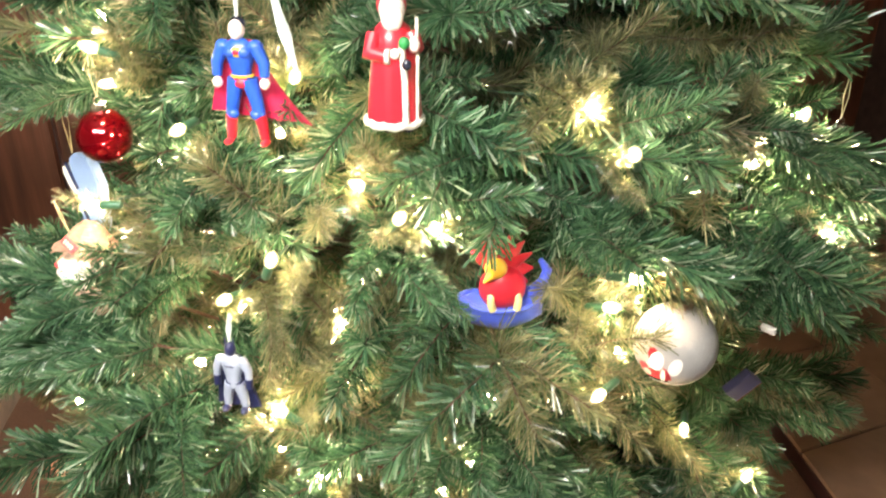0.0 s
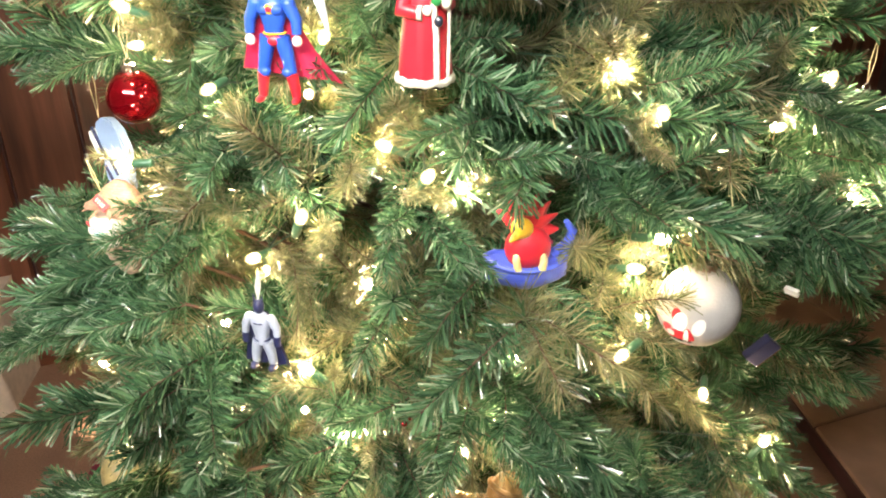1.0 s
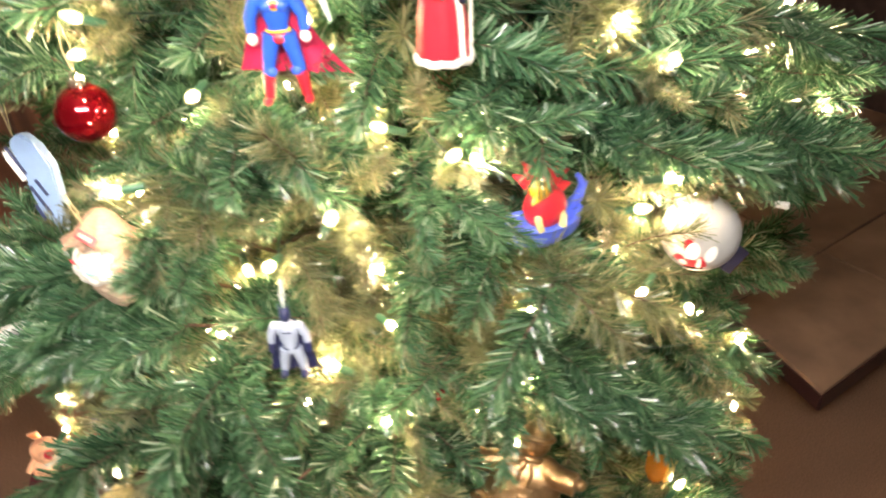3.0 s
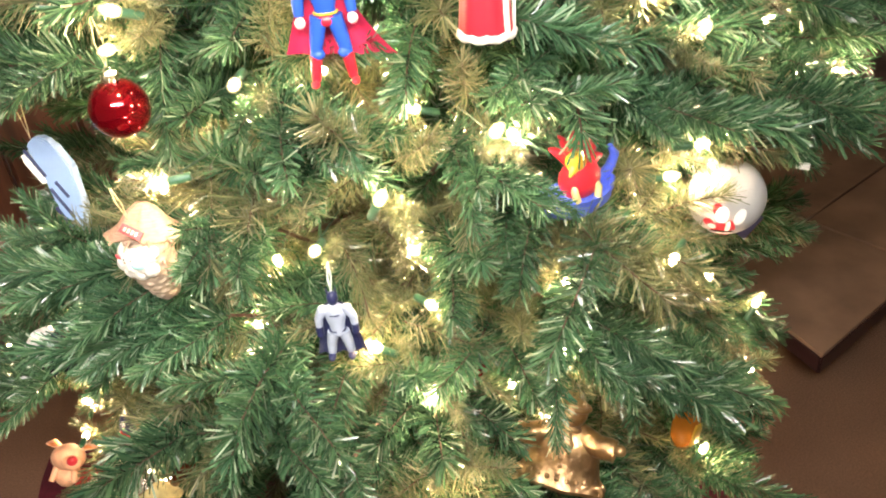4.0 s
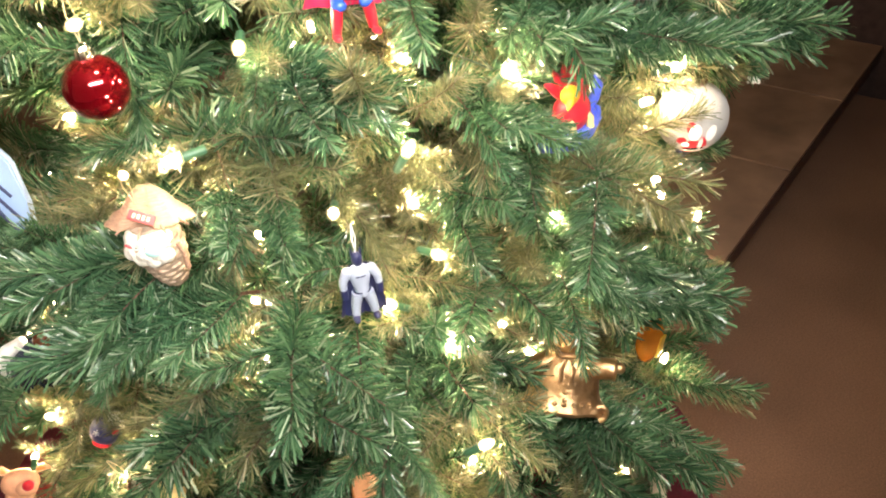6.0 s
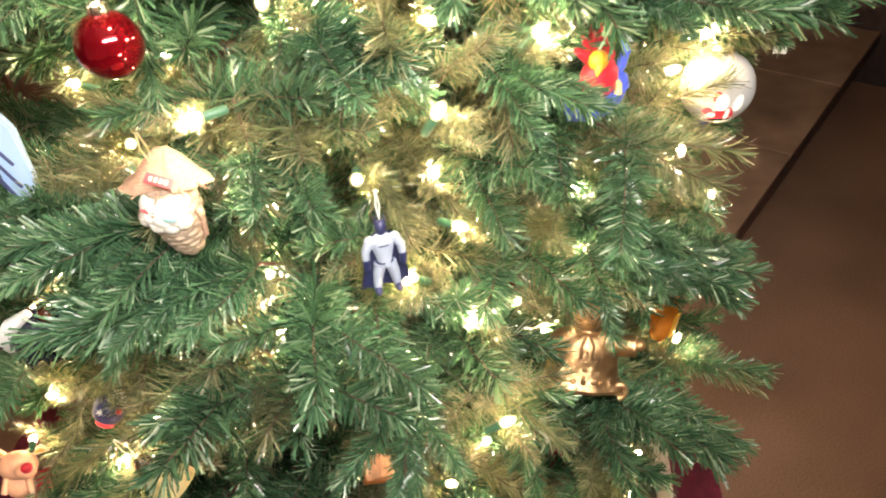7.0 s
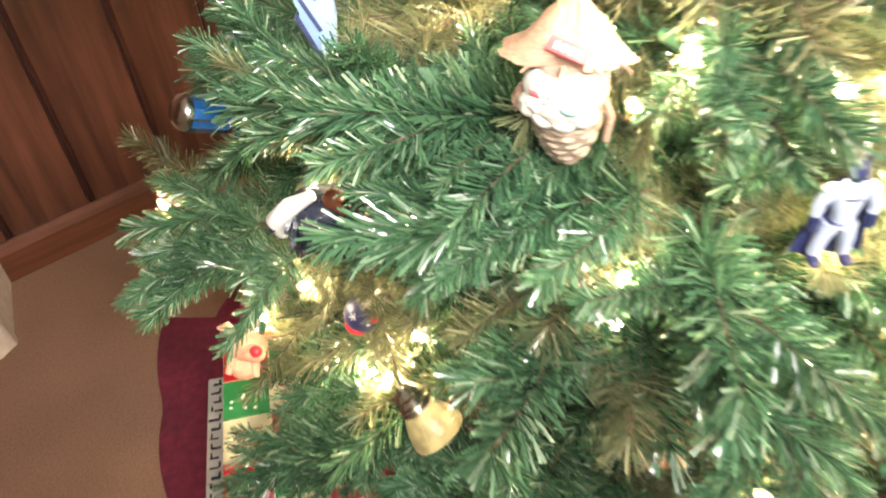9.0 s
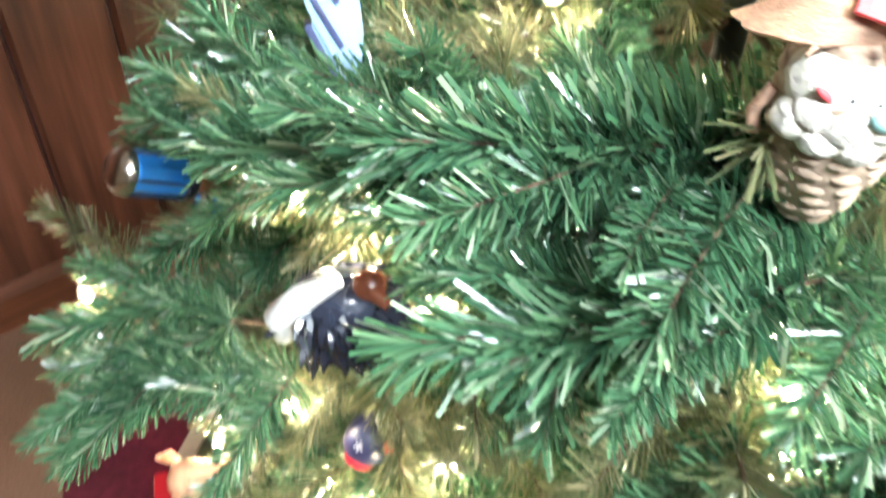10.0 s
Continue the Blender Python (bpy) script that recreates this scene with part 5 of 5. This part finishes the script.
def scallop(a, z):
    """A wavy edge, pulled out straight on one side."""
    back = abs(math.atan2(math.sin(a), math.cos(a)))
    straight = 0.74 / max(0.75, -math.cos(a)) - 0.74 if back > 2.6 and math.sin(a) > 0 else 0.0
    return straight + 0.012 * abs(math.sin(12 * a)) + 0.006 * math.sin(5 * a + 1)


lathe(bm, [(0.745, 0.001), (0.752, 0.008), (0.735, 0.016), (0.6, 0.017 ), (0.3, 0.02), (0.05, 0.03)], seg=180, wobble=lambda a, z: scallop(a, z) if z < 0.0165 else 0.0)
part("cloth", bm, "burgundy", skirt)
bm = bmesh.new()
lathe(bm, [(0.665, 0.017), (0.664, 0.0215), (0.635, 0.0215), (0.634, 0.017)], seg=120)
part("band", bm, "cream", skirt, "pale woven band")


def gift_box(place, size, turn):
    """Box in patchwork paper: squares of red, green and cream with dots and bars."""
    ob = thing("gift_box", pose(*place, 0, 0, turn), "gift box in red, green and cream patchwork paper", "gift box")
    sx, sy, sz = size
    bm = bmesh.new()
    box(bm, (0, 0, sz / 2), size, bevel=0.003)
    part("box_body", bm, "cream_paper", ob, smooth=False)
    g = np.random.default_rng(3)
    R, G, C = "red_paper", "green_paper", "cream_paper"
    grid = [[R, G, C, R], [C, R, G, R], [G, C, R, G], [R, G, R, C]]

    def patch(c, dims, mat, normal):
        bm = bmesh.new()
        box(bm, c, dims)
        p = part("patch", bm, mat, ob, smooth=False)
        bm = bmesh.new()
        if mat == "green_paper":
            for k in range(7):
                ox, oz = g.uniform(-0.4, 0.4, 2)
                e = [ox * dims[0], oz * dims[1], 0.0012] if normal == "z" else [ox * dims[0], -0.0012, oz * dims[2]]
                ball(bm, Vector(c) + Vector(e), (0.0028, 0.0028, 0.0009) if normal == "z" else (0.0028, 0.0009, 0.0028), seg=8, rings=4)
            part("dot", bm, "white", p)
        elif mat == "red_paper":
            for k in range(3):
                e = (0.006 * k - 0.006, 0.01 * k - 0.012, 0.0012) if normal == "z" else (0.006 * k - 0.006, -0.0012, 0.012 * k - 0.012)
                ball(bm, Vector(c) + Vector(e), (0.011 - 0.003 * k, 0.011 - 0.003 * k, 0.0009) if normal == "z" else (0.011 - 0.003 * k, 0.0009, 0.011 - 0.003 * k), seg=12, rings=4)
            part("dot", bm, "white", p)
        else:
            for k in range(3):
                box(bm, Vector(c) + (Vector((0, 0.013 * k - 0.013, 0.001)) if normal == "z" else Vector((0, -0.001, 0.013 * k - 0.013))),
                    (dims[0] * 0.6, 0.003, 0.001) if normal == "z" else (dims[0] * 0.6, 0.001, 0.003))
            part("stripe", bm, "red_paper", p, smooth=False)

    n, mrows, krows = int(sx / 0.075), int(sy / 0.075), int(sz / 0.075)
    for i in range(n):
        for j in range(mrows):
            patch((-sx / 2 + (i + 0.5) * sx / n, -sy / 2 + (j + 0.5) * sy / mrows, sz + 0.001), (sx / n - 0.003, sy / mrows - 0.003, 0.002), grid[j % 4][i % 4], "z")
        for j in range(krows):
            patch((-sx / 2 + (i + 0.5) * sx / n, -sy / 2 - 0.001, (j + 0.5) * sz / krows), (sx / n - 0.003, 0.002, sz / krows - 0.003), grid[(j + 1) % 4][i % 4], "y")
    return ob


gift_box((-0.585, 1.245, 0.022), (0.3, 0.3, 0.215), -3)
game = thing("flat_box", pose(-0.76, 1.24, 0.02, 0, 0, -3), "flat grey printed cardboard box beside the gift", "box")
bm = bmesh.new()
box(bm, (0, 0, 0.08), (0.03, 0.3, 0.16), bevel=0.002)
part("carton", bm, "grey_card", game, smooth=False)
bm = bmesh.new()
g = np.random.default_rng(8)
for k in range(16):
    box(bm, (g.uniform(-0.004, 0.004), -0.135 + 0.018 * k, 0.1605), (0.012 + 0.006 * g.random(), 0.002 + 0.004 * g.random(), 0.001))
    box(bm, (g.choice([-0.007, 0.006]), -0.13 + 0.018 * k, 0.1605), (0.003, 0.010, 0.001))
part("printed_bars", bm, "black", game, smooth=False)

bag = thing("storage_bag", pose(-1.195, 1.72, 0.0, 0, 0, 100), "cream cloth bag standing on the carpet", "bag")
bm = bmesh.new()
rows = []
for i in range(9):
    t = i / 8
    w = 1.0 - 0.1 * t
    ring = []
    for k in range(32):
        a = 2 * math.pi * (k + 0.5) / 32
        c, s = math.cos(a), math.sin(a)
        e = 0.28
        x = math.copysign(abs(c) ** e, c) * 0.15 * w
        y = math.copysign(abs(s) ** e, s) * 0.15 * w
        ring.append(bm.verts.new((x + 0.15, y + 0.15 + 0.006 * math.sin(7 * a + 5 * t), 0.3 * t + 0.004 * math.sin(5 * a))))
    rows.append(ring)
for a, b in zip(rows, rows[1:]):
    for k in range(32):
        bm.faces.new((a[k], a[(k + 1) % 32], b[(k + 1) % 32], b[k]))
bm.faces.new(rows[0][::-1])
bm.faces.new(rows[-1])
part("body", bm, "cream", bag)

# ---------------------------------------------------------------- pieces of the setting
board_w = 0.19
bm = bmesh.new()
prism(bm, [(-board_w / 2 + 0.0025, 0.0), (-board_w / 2 + 0.009, 0.0145), (board_w / 2 - 0.009, 0.0145), (board_w / 2 - 0.0025, 0.0)], HIGH - 0.002)
board_mesh = part("board", bm, "pine", smooth=False)
first = True
k = -13
while -0.104 + (k + 0.5) * board_w < RIGHT:
    u = -0.104 + (k + 0.5) * board_w
    if u - board_w / 2 > LEFT - 0.2:
        b = board_mesh if first else new("board", board_mesh.data)
        first = False
        b.parent = wall
        b.matrix_parent_inverse = wall.matrix_world.inverted()
        b.matrix_basis = pose(0, 0, 0, 0, 0, A) @ pose(u, BACK + 0.0165, HIGH / 2) @ pose(0, 0, 0, 90, 0, 0) @ pose(0, 0, 0, 0, 0, 0)
    k += 1

TW, TD = 0.48, 0.318
nu, nv = int((RIGHT - H_U) / TW) + 1, int((BACK - H_V) / TD) + 1
for i in range(nu):
    for j in range(nv):
        v0, v1 = H_V + 0.003 + j * TD, min(H_V + (j + 1) * TD - 0.003, BACK - 0.002)
        u0, u1 = H_U + 0.003 + i * TW, min(H_U + (i + 1) * TW - 0.003, RIGHT - 0.002)
        a, b = max(u0, slant(v0) + 0.003), max(u0, slant(v1) + 0.003)
        if u1 - max(a, b) < 0.03 or v1 - v0 < 0.03:
            continue
        bm = bmesh.new()
        flat_block(bm, [(a, v0), (u1, v0), (u1, v1), (b, v1)], H_TOP - 0.009, H_TOP + 0.003, 0.0015)
        part("tile", bm, "hearth_tile", hearth, smooth=False)
